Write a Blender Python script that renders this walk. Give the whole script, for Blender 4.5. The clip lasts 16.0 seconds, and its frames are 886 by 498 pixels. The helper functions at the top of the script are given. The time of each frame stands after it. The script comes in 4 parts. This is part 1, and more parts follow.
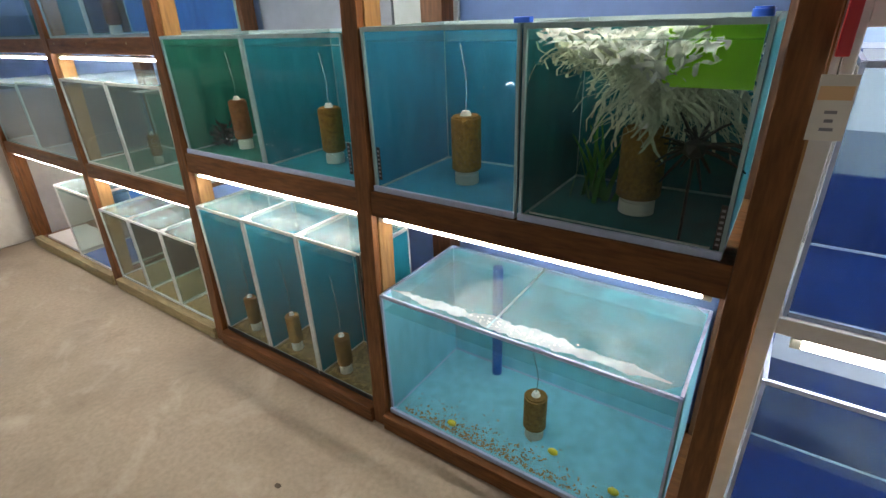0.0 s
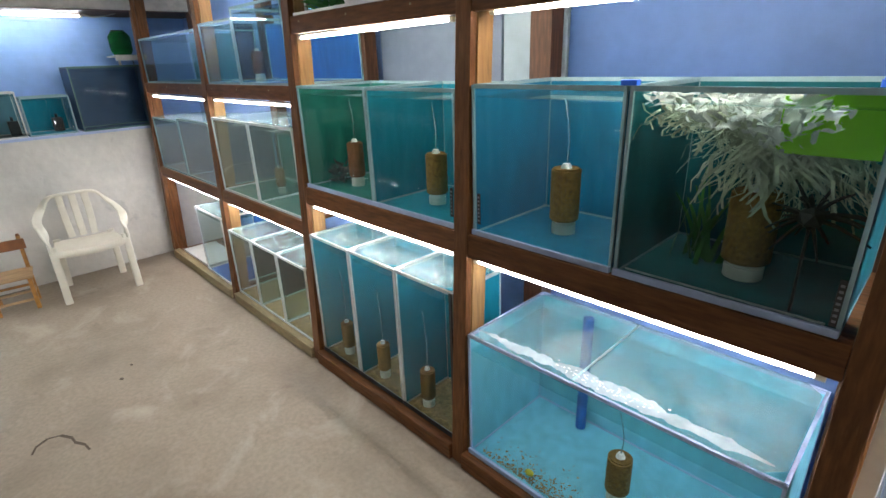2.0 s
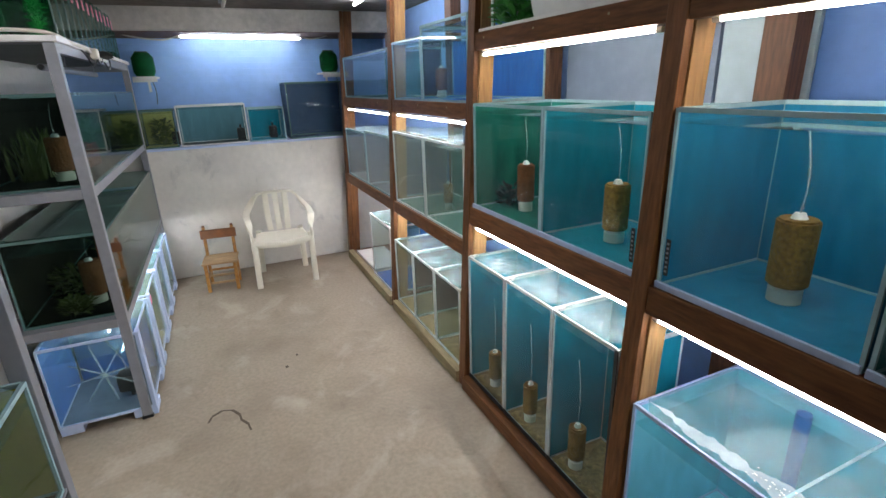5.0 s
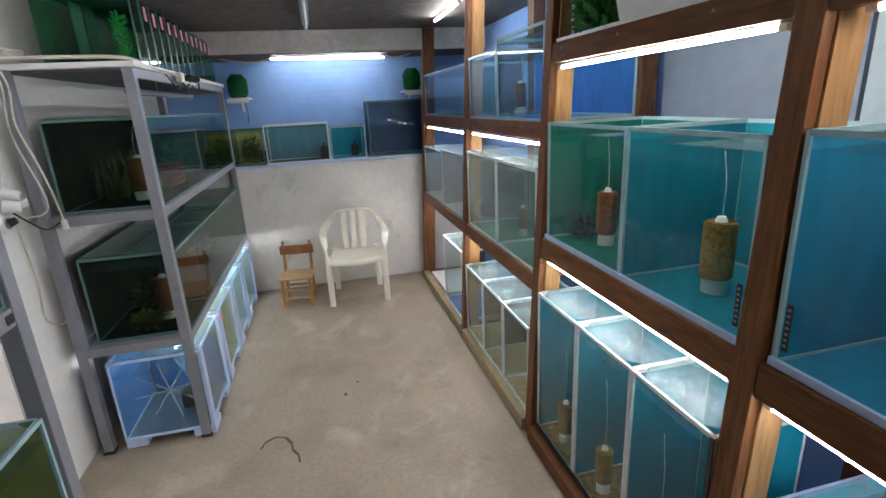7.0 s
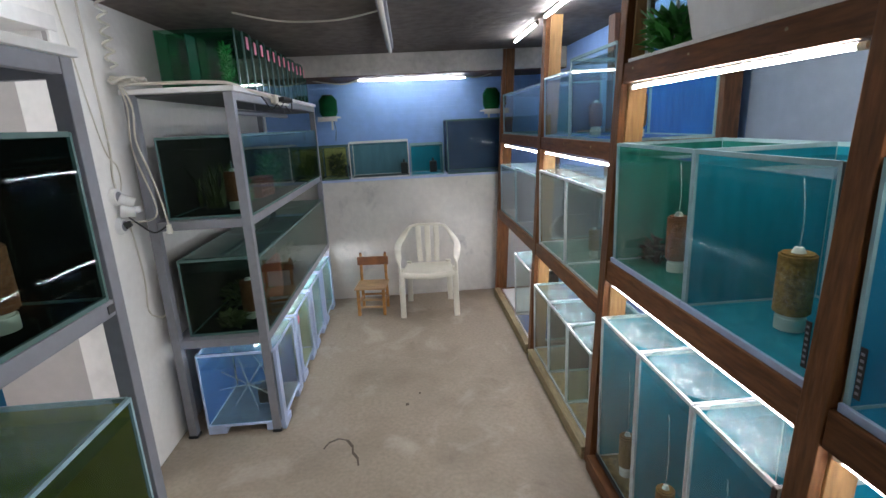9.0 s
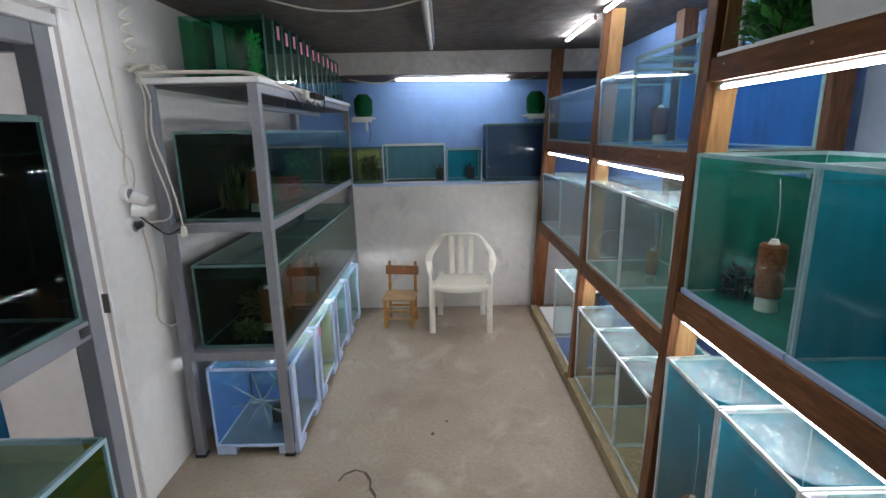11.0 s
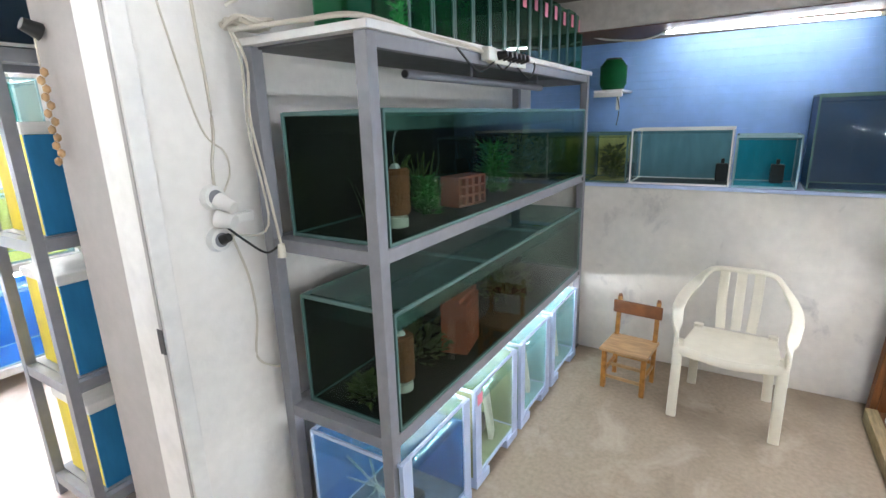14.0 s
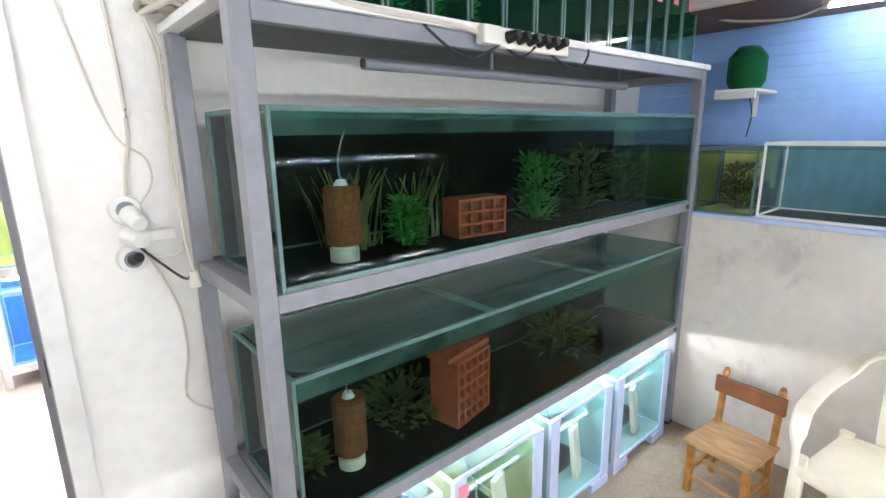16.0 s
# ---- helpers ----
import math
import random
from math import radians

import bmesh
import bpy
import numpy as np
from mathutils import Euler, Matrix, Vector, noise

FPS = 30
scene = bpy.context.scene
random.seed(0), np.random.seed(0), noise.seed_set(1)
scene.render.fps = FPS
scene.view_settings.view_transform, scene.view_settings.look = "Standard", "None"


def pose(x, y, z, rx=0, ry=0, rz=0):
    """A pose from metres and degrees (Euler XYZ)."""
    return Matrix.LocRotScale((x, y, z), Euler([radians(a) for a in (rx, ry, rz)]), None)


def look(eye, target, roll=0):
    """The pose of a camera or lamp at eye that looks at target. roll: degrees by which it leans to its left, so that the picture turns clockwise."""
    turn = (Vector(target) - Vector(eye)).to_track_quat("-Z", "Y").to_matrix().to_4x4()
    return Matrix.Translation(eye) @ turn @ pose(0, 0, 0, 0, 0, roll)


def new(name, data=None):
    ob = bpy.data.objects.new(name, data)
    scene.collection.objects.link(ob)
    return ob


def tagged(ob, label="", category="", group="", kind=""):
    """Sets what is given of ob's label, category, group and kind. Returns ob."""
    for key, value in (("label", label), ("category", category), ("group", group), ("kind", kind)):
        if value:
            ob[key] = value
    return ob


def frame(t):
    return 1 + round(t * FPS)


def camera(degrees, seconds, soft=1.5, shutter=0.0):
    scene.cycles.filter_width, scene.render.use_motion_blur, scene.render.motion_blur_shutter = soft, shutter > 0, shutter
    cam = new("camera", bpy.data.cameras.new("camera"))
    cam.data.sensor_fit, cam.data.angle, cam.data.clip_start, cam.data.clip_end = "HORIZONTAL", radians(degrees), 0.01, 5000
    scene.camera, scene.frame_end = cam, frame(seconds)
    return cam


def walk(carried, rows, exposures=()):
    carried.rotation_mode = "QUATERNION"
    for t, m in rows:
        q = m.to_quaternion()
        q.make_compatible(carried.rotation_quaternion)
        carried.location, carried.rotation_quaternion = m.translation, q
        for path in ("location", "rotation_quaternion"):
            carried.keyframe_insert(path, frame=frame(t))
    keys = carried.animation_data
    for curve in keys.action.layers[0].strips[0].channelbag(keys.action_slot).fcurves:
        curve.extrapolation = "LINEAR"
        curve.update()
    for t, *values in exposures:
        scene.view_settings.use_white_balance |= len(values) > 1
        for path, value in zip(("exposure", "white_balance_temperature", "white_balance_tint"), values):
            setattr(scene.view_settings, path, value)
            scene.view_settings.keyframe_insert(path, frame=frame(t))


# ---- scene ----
cam = camera(83.9, 16.0)
PATH = [
    (0, (-0.003, -0.002, 1.597), (-1.043, 1.469, 0.728), -2.5),
    (0.5, (0.006, -0.017, 1.618), (-1.183, 1.35, 0.77), -2.7),
    (1, (0.01, -0.028, 1.625), (-1.262, 1.285, 0.813), -2.5),
    (1.5, (0.014, -0.044, 1.641), (-1.303, 1.255, 0.88), -2.3),
    (2, (0.02, -0.044, 1.642), (-1.333, 1.242, 0.924), -2.2),
    (2.5, (0.025, -0.025, 1.645), (-1.37, 1.226, 0.947), -2.2),
    (3, (0.02, -0.013, 1.647), (-1.434, 1.178, 0.965), -2.3),
    (3.5, (0.007, 0.0, 1.646), (-1.498, 1.13, 0.969), -2.5),
    (4, (0.013, 0.007, 1.65), (-1.547, 1.066, 0.984), -2.5),
    (4.5, (0.005, 0.029, 1.65), (-1.669, 0.913, 1.006), -2.2),
    (5, (-0.144, 0.071, 1.646), (-1.875, 0.84, 1.006), -2.0),
    (5.2, (-0.219, 0.087, 1.644), (-1.969, 0.82, 1.011), -2.0),
    (7.5, (-0.334, 0.3, 1.655), (-2.225, 0.639, 1.096), -3.2),
    (8, (-0.306, 0.319, 1.661), (-2.217, 0.55, 1.116), -3.3),
    (8.5, (-0.286, 0.349, 1.662), (-2.213, 0.504, 1.147), -3.2),
    (10.8, (-0.49, 0.344, 1.621), (-2.436, 0.38, 1.162), -1.0),
    (11, (-0.572, 0.328, 1.637), (-2.518, 0.327, 1.172), -1.1),
    (11.5, (-0.762, 0.332, 1.638), (-2.699, 0.162, 1.171), -2.0),
    (12, (-0.949, 0.444, 1.643), (-2.844, 0.007, 1.179), -2.4),
    (12.5, (-1.126, 0.479, 1.641), (-2.98, -0.112, 1.179), -2.2),
    (13, (-1.366, 0.419, 1.615), (-3.177, -0.285, 1.141), -1.8),
    (13.5, (-1.538, 0.392, 1.612), (-3.319, -0.382, 1.135), -1.7),
    (14, (-1.722, 0.431, 1.62), (-3.371, -0.581, 1.112), -1.7),
    (14.5, (-1.901, 0.529, 1.621), (-3.416, -0.675, 1.114), -0.5),
    (15, (-2.114, 0.507, 1.611), (-3.588, -0.749, 1.11), -0.6),
    (15.5, (-2.316, 0.502, 1.605), (-3.721, -0.841, 1.131), -1.5),
    (16, (-2.471, 0.577, 1.594), (-3.737, -0.902, 1.134), -0.9),
]
EXPOSURES = [(0.0, 0.76, 7400, 12), (1.5, 0.8, 6800, 10), (3.0, 0.8, 6450, 10), (5.0, 0.7, 6450, 11), (8.5, 0.42, 6330, 12), (11.0, 0.34, 6200, 12),
             (12.5, 0.54, 6300, 12), (14.0, 1.0, 6400, 10), (14.5, 1.26, 6500, 11), (15.0, 1.39, 6500, 11), (16.0, 1.47, 6500, 11)]
walk(cam, [(t, look(eye, target, roll)) for t, eye, target, roll in PATH],
     exposures=EXPOSURES)

# ---- world: a closed room, faint grey beyond its walls ----
world = bpy.data.worlds.new("world")
scene.world = world
world.use_nodes = True
world.node_tree.nodes["Background"].inputs[0].default_value = (0.5, 0.55, 0.65, 1)
world.node_tree.nodes["Background"].inputs[1].default_value = 0.05

TUBE_POWER = 66.0


# ---- materials ----
def material(name, colour, rough=0.6, metal=0.0, grain=0.0, scale=20.0, stain=0.0, stain_scale=3.0, bump=0.0,
             stretch=(1, 1, 1), stain_colour=None, spec=0.5, vary=0.0):
    """A principled surface with fine grain, broad stains and relief."""
    m = bpy.data.materials.new(name)
    m.use_nodes = True
    nt = m.node_tree
    n, l = nt.nodes, nt.links
    p = n["Principled BSDF"]
    p.inputs["Roughness"].default_value = rough
    p.inputs["Metallic"].default_value = metal
    p.inputs["Specular IOR Level"].default_value = spec
    co = n.new("ShaderNodeTexCoord")
    mp = n.new("ShaderNodeMapping")
    mp.inputs["Scale"].default_value = stretch
    l.new(co.outputs["Object"], mp.inputs[0])
    fine = n.new("ShaderNodeTexNoise")
    fine.inputs["Scale"].default_value = scale
    fine.inputs["Detail"].default_value = 6
    l.new(mp.outputs[0], fine.inputs["Vector"])
    broad = n.new("ShaderNodeTexNoise")
    broad.inputs["Scale"].default_value = stain_scale
    broad.inputs["Detail"].default_value = 5
    broad.inputs["Roughness"].default_value = 0.6
    l.new(mp.outputs[0], broad.inputs["Vector"])
    dark = tuple(c * (1 - grain) for c in colour)
    lite = tuple(min(1, c * (1 + grain)) for c in colour)
    r1 = n.new("ShaderNodeValToRGB")
    r1.color_ramp.elements[0].position, r1.color_ramp.elements[1].position = 0.3, 0.7
    r1.color_ramp.elements[0].color, r1.color_ramp.elements[1].color = (*dark, 1), (*lite, 1)
    l.new(fine.outputs[0], r1.inputs[0])
    r2 = n.new("ShaderNodeValToRGB")
    r2.color_ramp.elements[0].position, r2.color_ramp.elements[1].position = 0.48, 0.72
    r2.color_ramp.elements[0].color, r2.color_ramp.elements[1].color = (0, 0, 0, 1), (stain, stain, stain, 1)
    l.new(broad.outputs[0], r2.inputs[0])
    mx = n.new("ShaderNodeMix")
    mx.data_type = "RGBA"
    sc = stain_colour or tuple(c * 0.45 for c in colour)
    mx.inputs["B"].default_value = (*sc, 1)
    l.new(r2.outputs[0], mx.inputs["Factor"])
    l.new(r1.outputs[0], mx.inputs["A"])
    last = mx.outputs["Result"]
    if vary:
        oi = n.new("ShaderNodeObjectInfo")
        mr = n.new("ShaderNodeMapRange")
        mr.inputs["To Min"].default_value, mr.inputs["To Max"].default_value = 1 - vary, 1 + vary
        l.new(oi.outputs["Random"], mr.inputs[0])
        hs = n.new("ShaderNodeHueSaturation")
        l.new(mr.outputs[0], hs.inputs["Value"])
        l.new(last, hs.inputs["Color"])
        last = hs.outputs[0]
    l.new(last, p.inputs["Base Color"])
    if bump:
        b = n.new("ShaderNodeBump")
        b.inputs["Strength"].default_value = bump
        b.inputs["Distance"].default_value = 0.01
        l.new(fine.outputs[0], b.inputs["Height"])
        l.new(b.outputs[0], p.inputs["Normal"])
    return m


def glass(name, tint, rough=0.02, haze=0.0, haze_colour=(0.6, 0.7, 0.72), ior=1.3, patchy=0.0):
    """A thin pane: clear tint, mirror gloss by Fresnel, a film of dirt or lime."""
    m = bpy.data.materials.new(name)
    m.use_nodes = True
    nt = m.node_tree
    n, l = nt.nodes, nt.links
    n.remove(n["Principled BSDF"])
    tr = n.new("ShaderNodeBsdfTransparent")
    tr.inputs[0].default_value = (*tint, 1)
    gl = n.new("ShaderNodeBsdfGlossy")
    gl.inputs["Roughness"].default_value = rough
    lw = n.new("ShaderNodeLayerWeight")
    po = n.new("ShaderNodeMath")
    po.operation = "POWER"
    po.inputs[1].default_value = 5.0
    lw.inputs[0].default_value = 0.5
    l.new(lw.outputs["Facing"], po.inputs[0])
    f0 = ((ior - 1) / (ior + 1)) ** 2
    fr = n.new("ShaderNodeMapRange")
    fr.inputs["To Min"].default_value, fr.inputs["To Max"].default_value = f0, 0.9
    l.new(po.outputs[0], fr.inputs[0])
    mx = n.new("ShaderNodeMixShader")
    l.new(fr.outputs[0], mx.inputs[0])
    l.new(tr.outputs[0], mx.inputs[1])
    l.new(gl.outputs[0], mx.inputs[2])
    df = n.new("ShaderNodeBsdfDiffuse")
    df.inputs[0].default_value = (*haze_colour, 1)
    m2 = n.new("ShaderNodeMixShader")
    m2.inputs[0].default_value = haze
    co = n.new("ShaderNodeTexCoord")
    no = n.new("ShaderNodeTexNoise")
    no.inputs["Scale"].default_value = 7
    no.inputs["Detail"].default_value = 8
    l.new(co.outputs["Object"], no.inputs["Vector"])
    mr = n.new("ShaderNodeMapRange")
    mr.inputs["From Min"].default_value, mr.inputs["From Max"].default_value = 0.35, 0.75
    mr.inputs["To Min"].default_value, mr.inputs["To Max"].default_value = haze, haze + patchy
    l.new(no.outputs[0], mr.inputs[0])
    l.new(mr.outputs[0], m2.inputs[0])
    l.new(mx.outputs[0], m2.inputs[1])
    l.new(df.outputs[0], m2.inputs[2])
    l.new(m2.outputs[0], n["Material Output"].inputs[0])
    return m


def glow(name, colour, power):
    m = bpy.data.materials.new(name)
    m.use_nodes = True
    p = m.node_tree.nodes["Principled BSDF"]
    p.inputs["Base Color"].default_value = (0.8, 0.8, 0.8, 1)
    p.inputs["Emission Color"].default_value = (*colour, 1)
    p.inputs["Emission Strength"].default_value = power
    return m


WOOD = material("brown_stained_pine", (0.165, 0.066, 0.024), 0.5, grain=0.32, scale=9, stain=0.5, stain_scale=5, bump=0.25,
                stretch=(1.2, 9, 9), stain_colour=(0.05, 0.019, 0.008), vary=0.15, spec=0.2)
WOODV = material("brown_stained_post", (0.17, 0.07, 0.026), 0.5, grain=0.3, scale=9, stain=0.5, stain_scale=5, bump=0.25,
                 stretch=(9, 9, 1.2), stain_colour=(0.06, 0.022, 0.009), vary=0.15, spec=0.2)
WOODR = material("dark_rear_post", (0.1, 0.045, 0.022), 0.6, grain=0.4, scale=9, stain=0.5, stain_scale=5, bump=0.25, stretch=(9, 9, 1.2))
# Paler copy of the post wood; the tubes' glow is in its colour.
PINE_LIT = material("lamplit_pine", (0.36, 0.2, 0.075), 0.55, grain=0.25, scale=8, stain=0.4, stain_scale=4, bump=0.2, stretch=(9, 9, 1.2),
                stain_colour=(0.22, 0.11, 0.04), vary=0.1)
SILL = material("pale_timber_sill", (0.33, 0.26, 0.14), 0.7, grain=0.3, scale=14, stain=0.6, bump=0.2, stretch=(1, 8, 8))
CONCRETE = material("worn_concrete", (0.325, 0.268, 0.205), 0.6, grain=0.12, scale=45, stain=0.85, stain_scale=1.4, bump=0.15,
                    stain_colour=(0.2, 0.16, 0.12), spec=0.4)
def scuff(m, colour, scale, low, high, amount):
    """Adds pale worn patches of a second size to a surface."""
    nt = m.node_tree
    n, l = nt.nodes, nt.links
    p = n["Principled BSDF"]
    old = p.inputs["Base Color"].links[0].from_socket
    co = n.new("ShaderNodeTexCoord")
    no = n.new("ShaderNodeTexNoise")
    no.inputs["Scale"].default_value, no.inputs["Detail"].default_value, no.inputs["Roughness"].default_value = scale, 7, 0.65
    no.inputs["Distortion"].default_value = 0.6
    l.new(co.outputs["Object"], no.inputs["Vector"])
    mr = n.new("ShaderNodeMapRange")
    mr.inputs["From Min"].default_value, mr.inputs["From Max"].default_value = low, high
    mr.inputs["To Max"].default_value = amount
    l.new(no.outputs[0], mr.inputs[0])
    mx = n.new("ShaderNodeMix")
    mx.data_type = "RGBA"
    mx.inputs["B"].default_value = (*colour, 1)
    l.new(mr.outputs[0], mx.inputs["Factor"])
    l.new(old, mx.inputs["A"])
    l.new(mx.outputs["Result"], p.inputs["Base Color"])


scuff(CONCRETE, (0.47, 0.41, 0.335), 2.3, 0.54, 0.72, 0.8)
scuff(CONCRETE, (0.15, 0.12, 0.09), 5.5, 0.62, 0.78, 0.55)
PLASTER = material("white_limewashed_plaster", (0.82, 0.8, 0.77), 0.85, grain=0.03, scale=25, stain=0.3, stain_scale=1.3, bump=0.3,
                   stain_colour=(0.72, 0.7, 0.67))
PLASTER_OLD = material("scuffed_plaster", (0.7, 0.67, 0.62), 0.85, grain=0.05, scale=18, stain=0.6, stain_scale=1.7, bump=0.35,
                       stain_colour=(0.52, 0.5, 0.47))
scuff(PLASTER_OLD, (0.36, 0.35, 0.35), 3.4, 0.58, 0.72, 0.7)
BLUE = material("sky_blue_paint", (0.25, 0.43, 0.8), 0.42, grain=0.06, scale=12, stain=0.35, stain_scale=2, bump=0.1,
                stain_colour=(0.38, 0.57, 0.88))
BLUE_BOARD = material("blue_board", (0.085, 0.19, 0.47), 0.5, grain=0.06, scale=14, stain=0.4, stain_scale=2, bump=0.06)
GREY_BOARD = material("grey_board", (0.2, 0.26, 0.36), 0.55, grain=0.06, scale=14, stain=0.4, stain_scale=2, bump=0.06)
PALE_BOARD = material("pale_blue_board", (0.4, 0.52, 0.6), 0.5, grain=0.06, scale=14, stain=0.3, stain_scale=2)
CEILING = material("rough_dark_ceiling", (0.14, 0.115, 0.1), 0.9, grain=0.25, scale=14, stain=0.6, stain_scale=2, bump=0.5)
BEAM = material("grey_cement_beam", (0.5, 0.47, 0.43), 0.85, grain=0.1, scale=22, stain=0.5, stain_scale=4, bump=0.4)
STEEL = material("grey_painted_steel", (0.23, 0.235, 0.265), 0.42, grain=0.06, scale=30, stain=0.35, stain_scale=6, bump=0.05,
                 stain_colour=(0.14, 0.14, 0.155))
ALU = material("white_aluminium", (0.72, 0.73, 0.76), 0.35, metal=0.3, grain=0.04, scale=30, stain=0.2, stain_scale=5)
WHITE = material("white_enamel", (0.8, 0.79, 0.77), 0.4, grain=0.03, scale=30, stain=0.3, stain_scale=4)
CHAIR = material("cream_plastic", (0.77, 0.73, 0.62), 0.4, grain=0.04, scale=15, stain=0.4, stain_scale=5, stain_colour=(0.6, 0.55, 0.44))
STOOLW = material("honey_varnished_wood", (0.43, 0.2, 0.045), 0.35, grain=0.3, scale=9, stain=0.45, stain_scale=6, bump=0.15,
                  stretch=(3, 3, 3), stain_colour=(0.2, 0.075, 0.018))
STOOLS = material("worn_wood_seat", (0.47, 0.3, 0.15), 0.5, grain=0.25, scale=10, stain=0.5, stain_scale=6, stretch=(6, 1, 1))
STOOLD = material("dark_varnished_rail", (0.2, 0.075, 0.025), 0.4, grain=0.3, scale=10, stain=0.4, stain_scale=8, stretch=(1, 1, 1))
SPONGE = material("brown_filter_sponge", (0.25, 0.135, 0.03), 0.95, grain=0.35, scale=90, stain=0.6, stain_scale=9, bump=0.8, vary=0.2)
RUST = material("red_brown_sponge", (0.2, 0.07, 0.025), 0.95, grain=0.35, scale=90, stain=0.6, stain_scale=9, bump=0.8)
CREAM = material("off_white_plastic", (0.72, 0.7, 0.6), 0.4, grain=0.05, scale=20, stain=0.3)
CABLE = material("cream_cable", (0.6, 0.56, 0.48), 0.5)
BLACK = material("black_plastic", (0.012, 0.013, 0.014), 0.4, grain=0.2, scale=30)
BRICK = material("terracotta", (0.4, 0.085, 0.035), 0.8, grain=0.2, scale=30, stain=0.5, bump=0.3)
LEAF = material("green_leaf", (0.05, 0.24, 0.04), 0.45, grain=0.4, scale=12, stain=0.3)
LEAF_BRIGHT = material("vivid_green_leaf", (0.04, 0.5, 0.1), 0.45, grain=0.3, scale=12, stain=0.3)
LEAFY = material("olive_leaf", (0.085, 0.11, 0.022), 0.5, grain=0.4, scale=12, stain=0.4)
ROOT = material("pale_trailing_root", (0.5, 0.55, 0.42), 0.6, grain=0.35, scale=20, stain=0.4)
LIME = material("lime_green_plastic", (0.3, 0.74, 0.03), 0.4, grain=0.06, scale=12, stain=0.2)
GRAVEL = material("brown_mulm", (0.34, 0.23, 0.1), 0.9, grain=0.5, scale=60, stain=0.7, stain_scale=7, bump=0.5)
PINK = material("pink_label", (0.85, 0.28, 0.4), 0.6)
PAPER = material("white_paper", (0.75, 0.74, 0.7), 0.7)
PEACH = material("peach_print", (0.75, 0.5, 0.28), 0.7)
RED = material("red_plastic", (0.45, 0.02, 0.03), 0.4)
VIVID = material("bright_blue_clip", (0.02, 0.17, 0.9), 0.4)
FOAM_BLUE = material("light_blue_frame", (0.5, 0.6, 0.82), 0.45, grain=0.05, scale=14, stain=0.3)
YELLOW = material("yellow_tub", (0.8, 0.66, 0.05), 0.4, grain=0.06, scale=9, stain=0.3)
NAVY = material("dark_navy_backing", (0.01, 0.042, 0.11), 0.5, grain=0.15, scale=9, stain=0.4)
DARKBACK = material("black_backing", (0.009, 0.01, 0.008), 0.8, spec=0.04, grain=0.3, scale=8, stain=0.5, stain_scale=3, stain_colour=(0.022, 0.024, 0.009))
EDGE = material("bluish_silicone_edge", (0.33, 0.5, 0.55), 0.25, grain=0.1, scale=25, stain=0.3)
EDGE_LILAC = material("lilac_foam_edge", (0.4, 0.5, 0.72), 0.5, grain=0.1, scale=25, stain=0.3)
EDGE_PALE = material("chalky_white_edge", (0.62, 0.68, 0.68), 0.35, grain=0.12, scale=25, stain=0.4)
UNDER_SHADE = material("shaded_underside", (0.1, 0.105, 0.11), 0.6, grain=0.15, scale=20, stain=0.5)
EDGE_DARK = material("dark_green_edge", (0.09, 0.17, 0.16), 0.25, grain=0.1, scale=25)
FLOOR_ALT = material("pale_tiled_floor", (0.62, 0.52, 0.48), 0.5, grain=0.06, scale=18, stain=0.4, stain_scale=2)
CRACK = material("dark_dirt", (0.09, 0.07, 0.05), 0.9)


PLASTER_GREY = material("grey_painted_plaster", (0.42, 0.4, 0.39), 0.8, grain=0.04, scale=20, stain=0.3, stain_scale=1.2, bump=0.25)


def backing(name, colour, stain=0.5):
    return material(name, colour, 0.6, spec=0.15, grain=0.12, scale=9, stain=stain, stain_scale=3.2, stretch=(2.2, 2.2, 0.7),
                    stain_colour=tuple(c * 0.5 for c in colour))


TEAL = backing("teal_backing", (0.01, 0.235, 0.33), 0.5)
TEAL_BLUE = backing("teal_blue_backing", (0.016, 0.2, 0.36), 0.45)
TEAL_GREEN = backing("green_backing", (0.014, 0.17, 0.14), 0.95)
TEAL_DARK = backing("dark_teal_backing", (0.008, 0.135, 0.165), 0.7)
SKY = backing("light_blue_backing", (0.2, 0.56, 0.7), 0.3)
COBALT = backing("cobalt_backing", (0.025, 0.13, 0.42))
ROYAL = backing("royal_backing", (0.006, 0.024, 0.13))
MID_BLUE = backing("mid_blue_backing", (0.06, 0.14, 0.35), 0.3)
AQUA = backing("pale_aqua_backing", (0.25, 0.42, 0.44), 0.3)
STEELB = backing("grey_blue_backing", (0.11, 0.15, 0.21))
SLATE = backing("slate_teal_backing", (0.11, 0.24, 0.3), 0.3)
SAGE = backing("grey_green_backing", (0.07, 0.2, 0.17), 0.8)
YELLOWB = backing("yellow_green_backing", (0.42, 0.42, 0.14))
PALE_OLIVE = backing("pale_olive_backing", (0.28, 0.32, 0.19), 0.5)
OLIVE = backing("olive_backing", (0.3, 0.3, 0.03))

GLASS = glass("tank_glass", (0.9, 0.965, 0.96), haze=0.0, patchy=0.02, ior=1.22)
GLASS_HAZY = glass("limed_glass", (0.86, 0.93, 0.92), haze=0.0, patchy=0.03)
GLASS_DIM = glass("green_tank_glass", (0.62, 0.74, 0.7), haze=0.0, patchy=0.004, haze_colour=(0.25, 0.33, 0.3), ior=1.16)
GREEN_HAZE = glass("green_haze_glass", (0.62, 0.8, 0.74), haze=0.07, patchy=0.24, haze_colour=(0.22, 0.36, 0.33))
COVER = glass("cover_glass", (0.75, 0.9, 0.9), haze=0.035, patchy=0.22, haze_colour=(0.6, 0.72, 0.75))
BAG = glass("crumpled_clear_film", (0.9, 0.93, 0.92), rough=0.1, haze=0.2, patchy=0.5, haze_colour=(0.85, 0.88, 0.88), ior=1.9)
